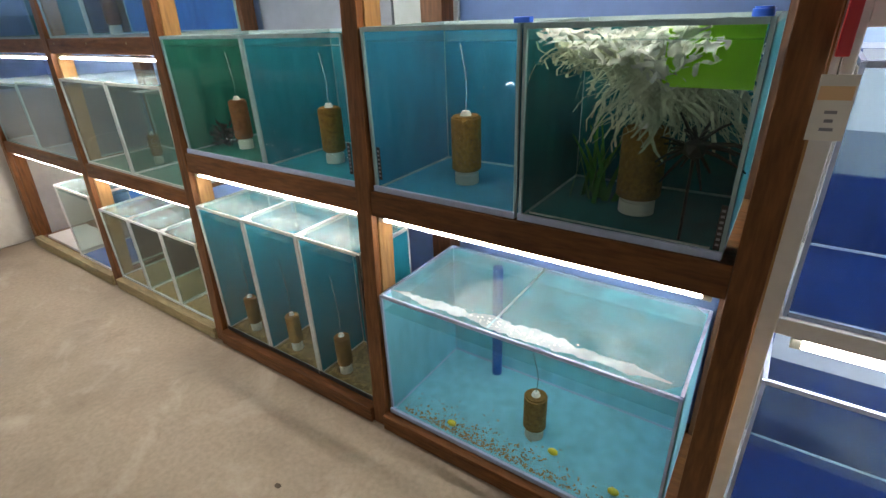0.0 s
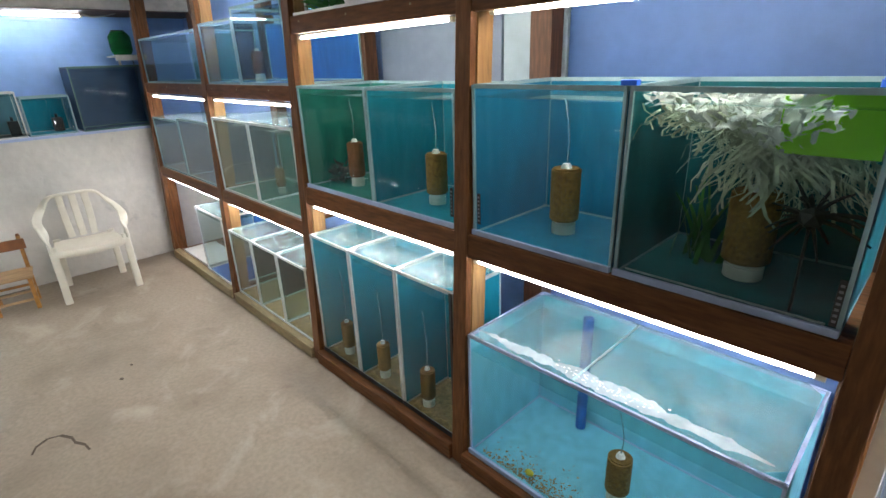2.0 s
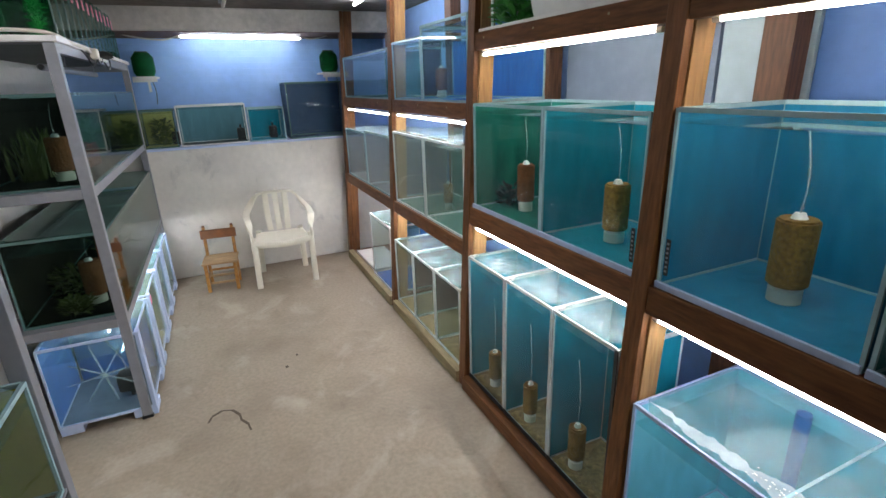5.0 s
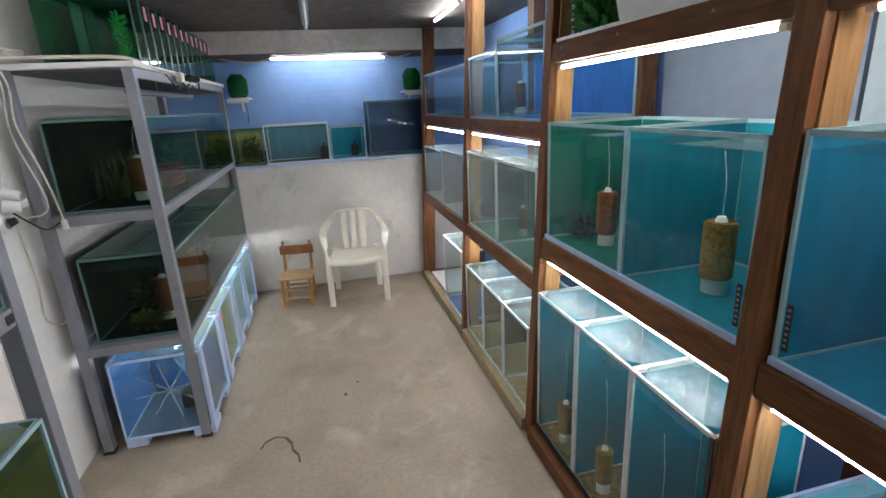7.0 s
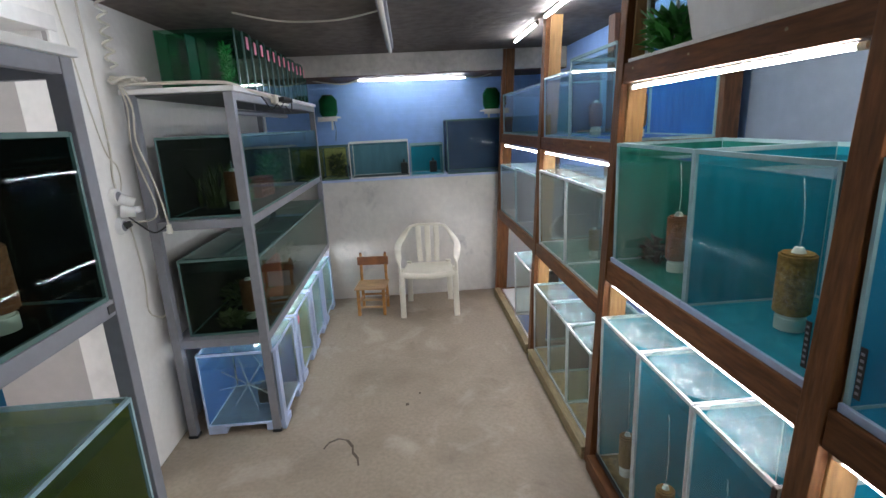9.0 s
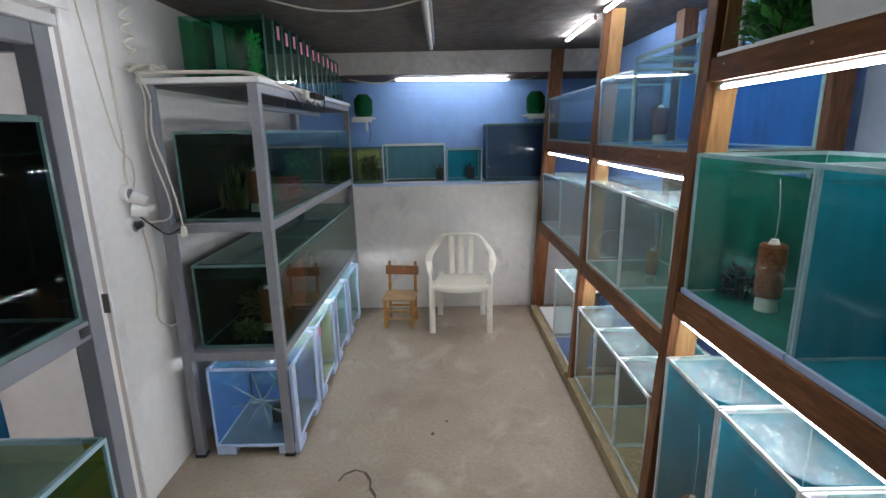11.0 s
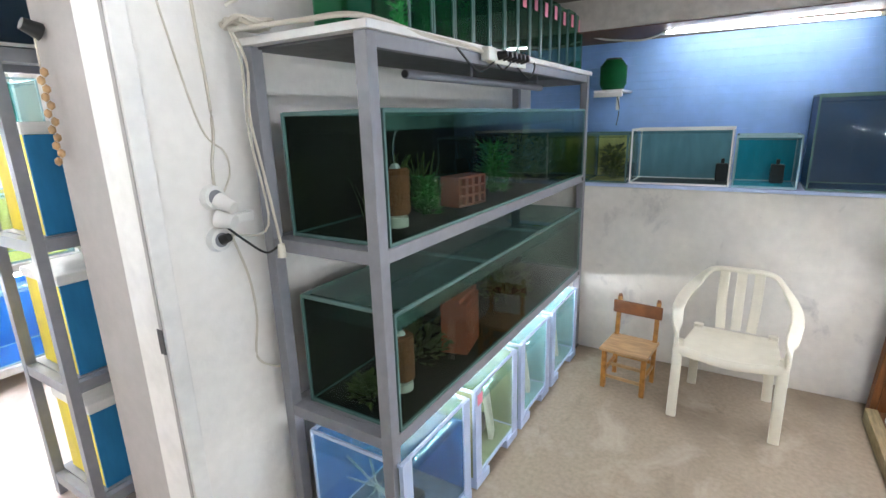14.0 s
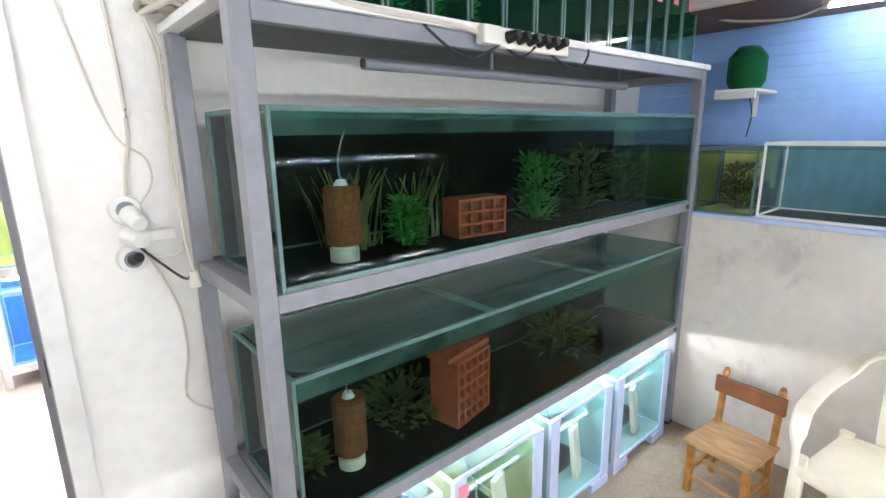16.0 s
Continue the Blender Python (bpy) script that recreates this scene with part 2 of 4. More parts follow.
WATER = glass("water_surface", (0.8, 0.93, 0.93), haze=0.0, ior=1.33, patchy=0.02)
JAR = glass("green_jar_glass", (0.56, 0.86, 0.7), haze=0.02, patchy=0.06, haze_colour=(0.03, 0.14, 0.1))
GREEN_JAR = glass("bottle_green_plastic", (0.05, 0.35, 0.12), haze=0.4, haze_colour=(0.02, 0.18, 0.06))
TUBE_CLEAR = glass("clear_hose", (0.85, 0.95, 0.95), haze=0.25, haze_colour=(0.8, 0.85, 0.85))
FROST = glass("salt_frosted_glass", (0.8, 0.92, 0.93), haze=0.3, patchy=0.35, haze_colour=(0.7, 0.82, 0.87))
COOL_FAR = glow("dim_white_tube", (0.95, 0.98, 1.0), TUBE_POWER * 0.6)
COOL = glow("cool_white_tube", (0.97, 0.98, 1.0), TUBE_POWER)
WARM = glow("neutral_white_tube", (1.0, 0.95, 0.85), TUBE_POWER)


# ---- builders ----
def box(bm, x0, y0, z0, x1, y1, z1, lean=0.0, bevel=0.0):
    """A block; lean shifts y by that much for each metre of height."""
    vs = [bm.verts.new((x, y + lean * z, z)) for z in (z0, z1) for y in (y0, y1) for x in (x0, x1)]
    fs = [bm.faces.new([vs[i] for i in q]) for q in
          ((0, 2, 3, 1), (4, 5, 7, 6), (0, 1, 5, 4), (2, 6, 7, 3), (0, 4, 6, 2), (1, 3, 7, 5))]
    if bevel:
        bmesh.ops.bevel(bm, geom=list({e for f in fs for e in f.edges}), offset=bevel, segments=2, affect="EDGES", profile=0.6)


def block(x0, y0, z0, x1, y1, z1, lean=0.0, bevel=0.0):
    bm = bmesh.new()
    box(bm, x0, y0, z0, x1, y1, z1, lean, bevel)
    return bm


def rod(bm, a, b, r0, r1=None, n=12):
    """A round bar from a to b."""
    a, b = Vector(a), Vector(b)
    r1 = r0 if r1 is None else r1
    d = b - a
    m = Matrix.Translation((a + b) / 2) @ d.to_track_quat("Z", "Y").to_matrix().to_4x4()
    bmesh.ops.create_cone(bm, cap_ends=True, segments=n, radius1=r0, radius2=r1, depth=d.length, matrix=m)


def rods(*items, n=12):
    bm = bmesh.new()
    for it in items:
        rod(bm, *it, n=n)
    return bm


def sweep(points, r, n=8):
    """A round cable along a smoothed line."""
    pts = [Vector(p) for p in points]
    fine = []
    for i in range(len(pts) - 1):
        p0, p1, p2, p3 = pts[max(i - 1, 0)], pts[i], pts[i + 1], pts[min(i + 2, len(pts) - 1)]
        for k in range(6):
            t = k / 6
            fine.append(0.5 * ((2 * p1) + (p2 - p0) * t + (2 * p0 - 5 * p1 + 4 * p2 - p3) * t * t + (3 * p1 - p0 - 3 * p2 + p3) * t ** 3))
    fine.append(pts[-1])
    bm = bmesh.new()
    rings = []
    for i, p in enumerate(fine):
        d = (fine[min(i + 1, len(fine) - 1)] - fine[max(i - 1, 0)]).normalized()
        q = d.to_track_quat("Z", "Y")
        rings.append([bm.verts.new(p + q @ Vector((r * math.cos(2 * math.pi * k / n), r * math.sin(2 * math.pi * k / n), 0))) for k in range(n)])
    for a, b in zip(rings, rings[1:]):
        for k in range(n):
            bm.faces.new((a[k], a[(k + 1) % n], b[(k + 1) % n], b[k]))
    bm.faces.new(rings[0][::-1])
    bm.faces.new(rings[-1])
    return bm


def mesh_of(name, bm, mat, smooth=False):
    bmesh.ops.recalc_face_normals(bm, faces=bm.faces)
    me = bpy.data.meshes.new(name)
    bm.to_mesh(me)
    bm.free()
    me.materials.append(mat)
    if smooth:
        me.polygons.foreach_set("use_smooth", [True] * len(me.polygons))
        me.set_sharp_from_angle(angle=radians(40))
    return me


def part(name, bm, mat, parent, label="", smooth=False):
    ob = new(name, mesh_of(name, bm, mat, smooth))
    ob.parent = parent
    return tagged(ob, label)


def thing(name, at, label, category, group="", rz=0.0):
    ob = new(name)
    ob.matrix_world = pose(*at, 0, 0, rz)
    return tagged(ob, label, category, group)


def solid(name, bm, mat, label, category, group="", kind="", at=(0, 0, 0), smooth=False, rz=0.0):
    ob = new(name, mesh_of(name, bm, mat, smooth))
    ob.matrix_world = pose(*at, 0, 0, rz)
    return tagged(ob, label, category, group, kind)


def front(z):
    """The timber rack leans back a little: y of its front at height z."""
    return 1.13 + 0.05 * z


# ---- structure ----
X_FAR, X_NEAR, Y_RIGHT, Y_LEFT, Z_TOP = -5.46, 3.2, 1.82, -1.03, 2.275


def structure(name, bm, mat, label, category):
    return solid(name, bm, mat, label, category, kind="structure")


structure("floor", block(X_FAR - 0.2, Y_LEFT - 0.02, -0.1, X_NEAR + 0.2, Y_RIGHT + 0.2, 0), CONCRETE, "worn beige concrete floor with pale scuffs", "floor")
structure("ceiling", block(X_FAR - 0.2, Y_LEFT - 0.2, Z_TOP, X_NEAR + 0.2, Y_RIGHT + 0.2, Z_TOP + 0.12), CEILING, "rough dark unpainted ceiling", "ceiling")
structure("wall_right", block(X_FAR - 0.2, Y_RIGHT, 0, X_NEAR + 0.2, Y_RIGHT + 0.15, Z_TOP), BLUE, "blue painted wall behind the timber rack", "wall")
structure("wall_far_lower", block(-5.3, Y_LEFT, 0, -5.04, Y_RIGHT, 1.165, bevel=0.008), PLASTER_OLD, "scuffed off-white plastered half wall", "wall")
structure("ledge", block(-5.46, Y_LEFT + 0.003, 1.165, -5.03, Y_RIGHT - 0.003, 1.185, bevel=0.004), FOAM_BLUE, "pale blue ledge on top of the half wall", "ledge")
structure("wall_far_upper", block(X_FAR - 0.15, Y_LEFT, 0, X_FAR, Y_RIGHT, Z_TOP), BLUE, "glossy sky-blue painted boards on the far wall", "wall")
# Unseen wall closing the room, dark so the tank panes mirror less.
structure("wall_near_unseen", block(X_NEAR, Y_LEFT, 0, X_NEAR + 0.15, Y_RIGHT, Z_TOP), CEILING, "unseen end wall, dark to keep reflections in the glass low", "wall")
upper = [o for o in scene.objects if o.name == "wall_far_upper"][0]
for k in range(20):
    z = 1.19 + k * 0.0535
    part("board", block(X_FAR + 0.0005, Y_LEFT + 0.002, z, X_FAR + 0.012, Y_RIGHT - 0.002, z + 0.0529, bevel=0.0012), BLUE, upper)
bm = bmesh.new()
box(bm, -5.22, -1.0, 2.1, -4.86, Y_RIGHT - 0.002, Z_TOP, bevel=0.01)
structure("ceiling_beam", bm, BEAM, "rough grey cement beam across the ceiling", "beam")
# Added dark board: paints the shade from the beam back to the far wall.
structure("beam_shade_board", block(-5.44, -0.99, 2.094, -4.865, Y_RIGHT - 0.004, 2.0985), WOODR, "dark board added as shade under the ceiling beam", "board")
DOOR_X0, DOOR_X1, DOOR_Z = -2.5, -1.62, 2.09
structure("wall_left_far", block(X_FAR, Y_LEFT - 0.14, 0, DOOR_X0, Y_LEFT, Z_TOP, bevel=0.006), PLASTER, "white limewashed wall with cables on it", "wall")
structure("wall_left_near", block(DOOR_X1, Y_LEFT - 0.14, 0, X_NEAR, Y_LEFT, Z_TOP), PLASTER, "white limewashed wall", "wall")
structure("wall_left_lintel", block(DOOR_X0, Y_LEFT - 0.14, DOOR_Z, DOOR_X1, Y_LEFT, Z_TOP), PLASTER, "white wall above the doorway", "wall")
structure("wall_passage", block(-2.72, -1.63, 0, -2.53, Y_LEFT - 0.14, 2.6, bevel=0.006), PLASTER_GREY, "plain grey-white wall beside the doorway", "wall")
# door frame
door = thing("door_1", (DOOR_X0, Y_LEFT, 0), "white painted door frame of an open doorway", "door frame")
tagged(door, kind="structure")
part("jamb", block(-0.012, -0.15, 0, 0.045, 0.022, DOOR_Z - 0.005, bevel=0.004), WHITE, door)
part("jamb", block(0.82, -0.15, 0, 0.87, 0.022, DOOR_Z - 0.005, bevel=0.004), WHITE, door)
part("head", block(-0.012, -0.15, DOOR_Z - 0.005, 0.87, 0.022, DOOR_Z + 0.055, bevel=0.004), WHITE, door)
part("gap_seal", block(0.0452, -0.004, 0, 0.048, 0.012, DOOR_Z - 0.01), PLASTER_GREY, door, "thin seal along the frame")
part("strike_plate", block(0.0485, -0.012, 0.95, 0.0515, 0.014, 1.03), BLACK, door, "dark metal latch plate")
# the room beyond the doorway
structure("floor_beyond", block(-6.0, -5.6, -0.1, 0.5, Y_LEFT - 0.022, -0.002), FLOOR_ALT, "pale pinkish floor of the bright next room", "floor")
structure("ceiling_beyond", block(-6.0, -5.6, 2.6, 0.5, Y_LEFT - 0.14, 2.7), PLASTER, "white ceiling of the next room", "ceiling")
structure("wall_beyond_back", block(-6.0, -5.75, 0, 0.5, -5.6, 2.7), PLASTER, "white back wall of the next room", "wall")
structure("wall_beyond_far", block(-6.15, -5.6, 0, -6.0, Y_LEFT - 0.14, 2.7), PLASTER, "white side wall of the next room", "wall")
structure("wall_beyond_near", block(0.5, -5.6, 0, 0.65, Y_LEFT - 0.14, 2.7), PLASTER, "white side wall of the next room", "wall")


# ---- lamps ----
def tube_lamp(a, b, mat=COOL, r=0.013, holder=True, label="lit slim white fluorescent tube under a shelf beam", clear=0.0):
    """A tube between two points, with end caps and a slim batten above it."""
    a, b = Vector(a), Vector(b)
    o = thing("fluorescent_tube", tuple(a), label, "lamp", "shelf tubes")
    d = b - a
    u = d.normalized()
    part("tube", rods((u * 0.02, d - u * 0.02, r)), mat, o, "glowing tube", True)
    part("cap", rods(((0, 0, 0), u * 0.022, r + 0.003)), CREAM, o, "", True)
    part("cap", rods((d - u * 0.022, d, r + 0.003)), CREAM, o, "", True)
    if holder:
        bm = bmesh.new()
        rod(bm, Vector((0, 0, r + 0.006)), d + Vector((0, 0, r + 0.006)), 0.0055, n=8)
        part("batten", bm, STEEL, o)
    return o


# posts of the timber rack, by their centre along x
POSTS = (0.003, -1.175, -2.335, -3.515, -4.885)
tube_lamp((-4.35, 1.24, 2.25), (-3.62, 1.225, 2.25), COOL, 0.0085, label="lit tube fixed below the ceiling over the rack")
tube_lamp((-3.45, 1.225, 2.25), (-2.45, 1.215, 2.25), COOL, 0.0085, label="lit tube fixed below the ceiling over the rack")
tube_lamp((-5.16, -0.08, 2.085), (-5.16, 0.95, 2.07), COOL_FAR, 0.0075, label="lit tube across the blue far wall under the beam")
tube_lamp((-2.27, front(1.77) + 0.03, 1.76), (-1.24, front(1.77) + 0.03, 1.766), WARM, 0.0058)
tube_lamp((-1.1, front(1.77) + 0.05, 1.775), (-0.1, front(1.77) + 0.05, 1.765), WARM, 0.0058)
for x0, x1, z in ((-1.13, -0.06, 0.935), (-2.29, -1.22, 0.935), (-3.46, -2.39, 0.75), (-4.8, -3.58, 0.75), (-3.46, -2.39, 1.445), (-4.8, -3.58, 1.44)):
    tube_lamp((x0, front(z) + 0.035, z), (x1, front(z) + 0.035, z), COOL, 0.005)
tube_lamp((-4.95, -0.6, 0.53), (-2.95, -0.6, 0.53), COOL, 0.005, label="lit strip under the steel rack's lowest shelf")
lamp = thing("ceiling_batten", (-3.0, 0.27, 2.205), "unlit grey batten light on the dark ceiling", "lamp")
part("body", block(-1.24, -0.025, 0.01, 0.5, 0.025, 0.07, bevel=0.006), STEEL, lamp)
part("tube", rods(((-1.2, 0, -0.01), (0.45, 0, -0.01), 0.013)), CREAM, lamp, "unlit tube", True)
# Fill lamp, never in view, added to lift the white left wall.
tube_lamp((-2.4, -0.5, 2.238), (-1.75, -0.5, 2.238), COOL_FAR, 0.014, label="unseen ceiling tube added to brighten the white wall")
for cx, cy in ((-1.5, -2.6), (-2.9, -4.2)):
    tube_lamp((cx, cy, 2.55), (cx + 1.2, cy, 2.55), COOL, 0.02, label="lit ceiling tube in the next room")


# ---- the timber rack ----
rack = thing("timber_rack", (0, 0, 0), "brown-stained pine rack holding three tiers of glass tanks", "rack")
LEAN = 0.05
for i, x in enumerate(POSTS):
    part("post", block(x - 0.034, 1.13, 0, x + 0.034, 1.16, Z_TOP - 0.005, LEAN, 0.003), WOODV, rack, "rough stained front post")
    part("post", block(x - 0.03, 1.1605, 0, x + 0.04, 1.235, Z_TOP - 0.005, LEAN, 0.003), PINE_LIT if x > -4 else WOODV, rack, "pine post with the tubes' light put into its paler colour" if x > -4 else "dark stained post by the half wall")
for x in (-0.01, -1.2, -2.4, -3.55, -4.9):
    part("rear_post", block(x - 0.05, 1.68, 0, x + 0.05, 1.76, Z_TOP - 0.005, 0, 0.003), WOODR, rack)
bays = list(zip(POSTS[1:], POSTS))
for k, (xa, xb) in enumerate(bays):
    tiers = ((0.955, 1.045), (1.778, 1.855)) if k < 2 else ((0.765, 0.845), (1.47, 1.545))
    for z0, z1 in tiers:
        part("beam", block(xa + 0.0345, 1.135, z0, xb - 0.0345, 1.17, z1, LEAN, 0.003), WOOD, rack, "stained front beam with pale nail marks")
        for fx in (0.06, 0.42, 0.8):
            nx = xa + 0.05 + fx * (xb - xa - 0.1)
            part("nail", rods(((nx, 1.1335 + LEAN * z1, z0 + 0.05), (nx, 1.14 + LEAN * z1, z0 + 0.05), 0.006), n=8), SILL, rack)
        if z0 < 1.7:
            part("rear_beam", block(xa + 0.06, 1.72, z0, xb - 0.06, 1.755, z1, 0, 0.003), WOOD, rack)
        part("shelf_board", block(xa + 0.036, 1.172 + LEAN * z1, z1 - 0.02, xb - 0.036, 1.715, z1 - 0.001), WOOD, rack)
    part("sill", block(xa + 0.0345, 1.115, 0, xb - 0.0345, 1.17, 0.075 if k != 2 else 0.07, 0, 0.004), SILL if k >= 2 else WOOD, rack)
    part("base_board", block(xa + 0.036, 1.171, 0.03, xb - 0.036, 1.7, 0.068), WOOD, rack)
# boards behind the upper tiers
structure("board_blue", block(-1.14, 1.79, 1.0, 0.05, 1.812, 2.1), BLUE_BOARD, "blue board behind the upper tanks", "board")
structure("board_pale", block(-1.47, 1.79, 1.0, -1.15, 1.812, 2.1), PALE_BOARD, "pale blue board behind the rack", "board")
structure("board_grey", block(-2.34, 1.785, 1.0, -1.48, 1.812, 2.0), GREY_BOARD, "grey board behind the rack", "board")


# ---- tanks ----
def filter_in(at, h=0.2, r=0.045, mat=SPONGE, tube_top=0.3, lean=0.02):
    """A sponge filter: white foot, sponge, white cap, airline."""
    o = thing("sponge_filter", at, "brown cylindrical sponge filter with white base in a tank", "filter", "sponge filters")
    part("base", rods(((0, 0, 0), (0, 0, 0.035), r * 0.82), ((0, 0, 0.035), (0, 0, 0.045), r * 0.7), n=20), CREAM, o, "white plastic base", True)
    bm = rods(((0, 0, 0.046), (0, 0, h), r), n=24)
    bmesh.ops.bevel(bm, geom=[e for e in bm.edges if abs(e.verts[0].co.z - e.verts[1].co.z) < 1e-5], offset=0.006, segments=2, affect="EDGES")
    sponge = part("sponge", bm, mat, o, "", True)
    part("cap", rods(((0, 0, h), (0, 0, h + 0.015), r * 0.4, r * 0.25), n=12), WHITE, sponge, "white plastic cap", True)
    part("air_tube", sweep([(0, 0, h + 0.01), (0.004, 0, (h + tube_top) / 2), (-lean, 0.005, tube_top)], 0.0024, 6), TUBE_CLEAR, o, "clear air line", True)
    return o


def tank(x0, x1, y0, y1, z0, z1, back, label, pane=GLASS, edge=EDGE, side=None, water=0.93, cover=None, floor=None, axis="y", group="tanks",
         name="fish_tank", film=False):
    """A glass tank; axis names the way its front looks: y for -y, Y for +y, x for +x."""
    o = thing(name, ((x0 + x1) / 2, (y0 + y1) / 2, z0), label, "fish tank", group)
    w, d, h, t, e = (x1 - x0) / 2, (y1 - y0) / 2, z1 - z0, 0.006, 0.009
    backs = {"y": "yb", "Y": "yf", "x": "xl"}[axis]
    panes = {"yf": (-w, -d, t, w, -d + t, h), "yb": (-w, d - t, t, w, d, h), "xl": (-w, -d + t, t, -w + t, d - t, h), "xr": (w - t, -d + t, t, w, d - t, h)}
    for key, b in panes.items():
        if key == backs:
            part("painted_back", block(*b), back, o, "painted backing")
        elif side and key[0] != backs[0]:
            part("side_pane", block(*b), side, o)
        else:
            ob = part("glass_pane", block(*b), pane, o)
            ob.visible_shadow = False
    part("bottom", block(-w, -d, 0, w, d, t - 0.001), floor or back, o)
    # silicone seams and polished rim
    for sx in (-1, 1):
        for sy in (-1, 1):
            cx, cy = sx * (w - e / 2 + 0.001), sy * (d - e / 2 + 0.001)
            part("seam", block(cx - e / 2, cy - e / 2, 0, cx + e / 2, cy + e / 2, h + 0.001), edge, o)
    for z, zz in ((0, 0.012), (h - 0.01, h + 0.003)):
        part("rim", block(-w + e, -d - 0.001, z, w - e, -d + e, zz), edge, o)
        part("rim", block(-w + e, d - e, z, w - e, d + 0.001, zz), edge, o)
        part("rim", block(-w - 0.001, -d + e, z, -w + e, d - e, zz), edge, o)
        part("rim", block(w - e, -d + e, z, w + 0.001, d - e, zz), edge, o)
    if film:
        for bx in (-0.35, 0.3):
            part("brace", block(bx, -d + 0.01, h - 0.016, bx + 0.035, d - 0.01, h - 0.0105), EDGE, o, "glass brace across the top")
        # Haze strip that imitates the look through wet glass above the water.
        ob = part("wet_glass_haze", block(-w + t + 0.001, d - t - 0.004, h * 0.85, w - t - 0.001, d - t - 0.001, h - 0.011), GREEN_HAZE, o, "greenish haze painted for wet glass above the water line")
        ob.visible_shadow = False
    if water:
        ob = part("water", block(-w + t + 0.001, -d + t + 0.001, h * water - 0.002, w - t - 0.001, d - t - 0.001, h * water), WATER, o)
        ob.visible_shadow = False
    if cover:
        cx, cy, c = w - 0.012, d - 0.006, 0.045
        outline = ((-cx + c, -cy), (cx - c, -cy), (cx, -cy + c), (cx, cy - c), (cx - c, cy), (-cx + c, cy), (-cx, cy - c), (-cx, -cy + c))
        bm = bmesh.new()
        low, top = ([bm.verts.new((x, y, z)) for x, y in outline] for z in (h + 0.0035, h + 0.008))
        bm.faces.new(low[::-1])
        bm.faces.new(top)
        for k in range(8):
            bm.faces.new((low[k], low[(k + 1) % 8], top[(k + 1) % 8], top[k]))
        ob = part("cover_pane", bm, cover, o, "frosted cover glass with clipped corners")
        ob.visible_shadow = False
    return o


def right_tank(x0, x1, z0, z1, back, label, depth=0.45, **kw):
    y0 = front(z0) + 0.012 + (0.05 * (z1 - z0)) / 2
    o = tank(x0, x1, y0, y0 + depth, z0, z1, back, label, group="tanks on the timber rack", **kw)
    w, d = (x1 - x0) / 2, depth / 2
    if x0 > -2.3:
        if z0 > 1:
            part("foam_strip", block(-w, -d - 0.012, 0.0, w, -d - 0.0015, 0.02, bevel=0.002), EDGE_LILAC, o, "lilac foam strip under the glass")
        elif x0 < -1.2:
            part("black_strip", block(-w, -d - 0.006, 0.0, w, -d - 0.0015, 0.022), BLACK, o, "black bottom strip")
            if x1 > -1.25:
                part("corner_strip", block(w - 0.011, -d - 0.006, 0.0225, w + 0.003, -d - 0.0015, z1 - z0), BLACK, o, "black corner strip")
    return o


Z1 = 1.046
# bay one
right_tank(-1.13, -0.595, Z1, 1.56, TEAL_BLUE, "clear glass tank with blue backing and a brown filter", edge=EDGE, side=TEAL_BLUE)
right_tank(-0.585, -0.06, Z1, 1.56, TEAL_DARK, "dark glass tank full of floating plants and bubbles", edge=EDGE, side=TEAL_DARK)
big = right_tank(-1.125, -0.07, 0.076, 0.645, SKY, "large light-blue lower tank with frosted cover", depth=0.5, edge=EDGE_LILAC, floor=SKY, side=SKY, cover=COVER, water=0.88)
rnd = random.Random(77)
bm = bmesh.new()
rows = []
for k in range(90):
    u = k / 89
    mid, half = -0.208 + 0.012 * noise.noise((u * 9, 0, 0)), 0.02 + 0.016 * noise.noise((u * 13, 4, 0)) + 0.012 * noise.noise((u * 41, 8, 0)) + 0.014 * math.exp(-((u - 0.55) / 0.15) ** 2)
    half = max(0.004, half) * min(1, u * 8, (1 - u) * 8 + 0.1)
    rows.append([bm.verts.new((-0.5 + 0.99 * u, mid + half * w, 0.5788 + 0.002 * (1 - w * w))) for w in (-1, -0.4, 0.5, 1.3)])
for p, q in zip(rows, rows[1:]):
    for n in range(3):
        bm.faces.new((p[n], p[n + 1], q[n + 1], q[n]))
part("salt_crust", bm, FROST, big, "uneven white salt crust on the cover").visible_shadow = False
bm = bmesh.new()
for k in range(110):
    r = rnd.uniform(0.001, 0.003)
    bmesh.ops.create_icosphere(bm, subdivisions=1, radius=1, matrix=Matrix.Translation((0.02 + rnd.gauss(0, 0.09), -0.205 + rnd.gauss(0, 0.014), 0.582)) @ Matrix.Diagonal((r * 1.5, r, r * 0.5, 1)))
tagged(part("salt_grit", bm, PAPER, big, "crumbly pale salt grit"), kind="stuff")
part("cover_seam", block(-0.075, -0.24, 0.5785, -0.067, 0.235, 0.5815), EDGE, big, "joint of two cover sheets")
part("front_foam", block(-0.5275, -0.262, 0.0, 0.5275, -0.2515, 0.022, bevel=0.002), EDGE_LILAC, big, "lilac foam strip under the glass")
solid("blue_pipe", rods(((0, 0, 0), (0, 0, 0.55), 0.022), n=16), COBALT, "dark blue pipe standing in the light-blue tank", "pipe", at=(-0.86, 1.6, 0.0825), smooth=True)
# bay two
right_tank(-2.29, -1.735, Z1, 1.545, TEAL_GREEN, "green-tinted glass tank with cloudy walls", side=TEAL_GREEN)
right_tank(-1.73, -1.215, Z1, 1.545, TEAL, "teal-backed glass tank with a tan filter", side=TEAL)
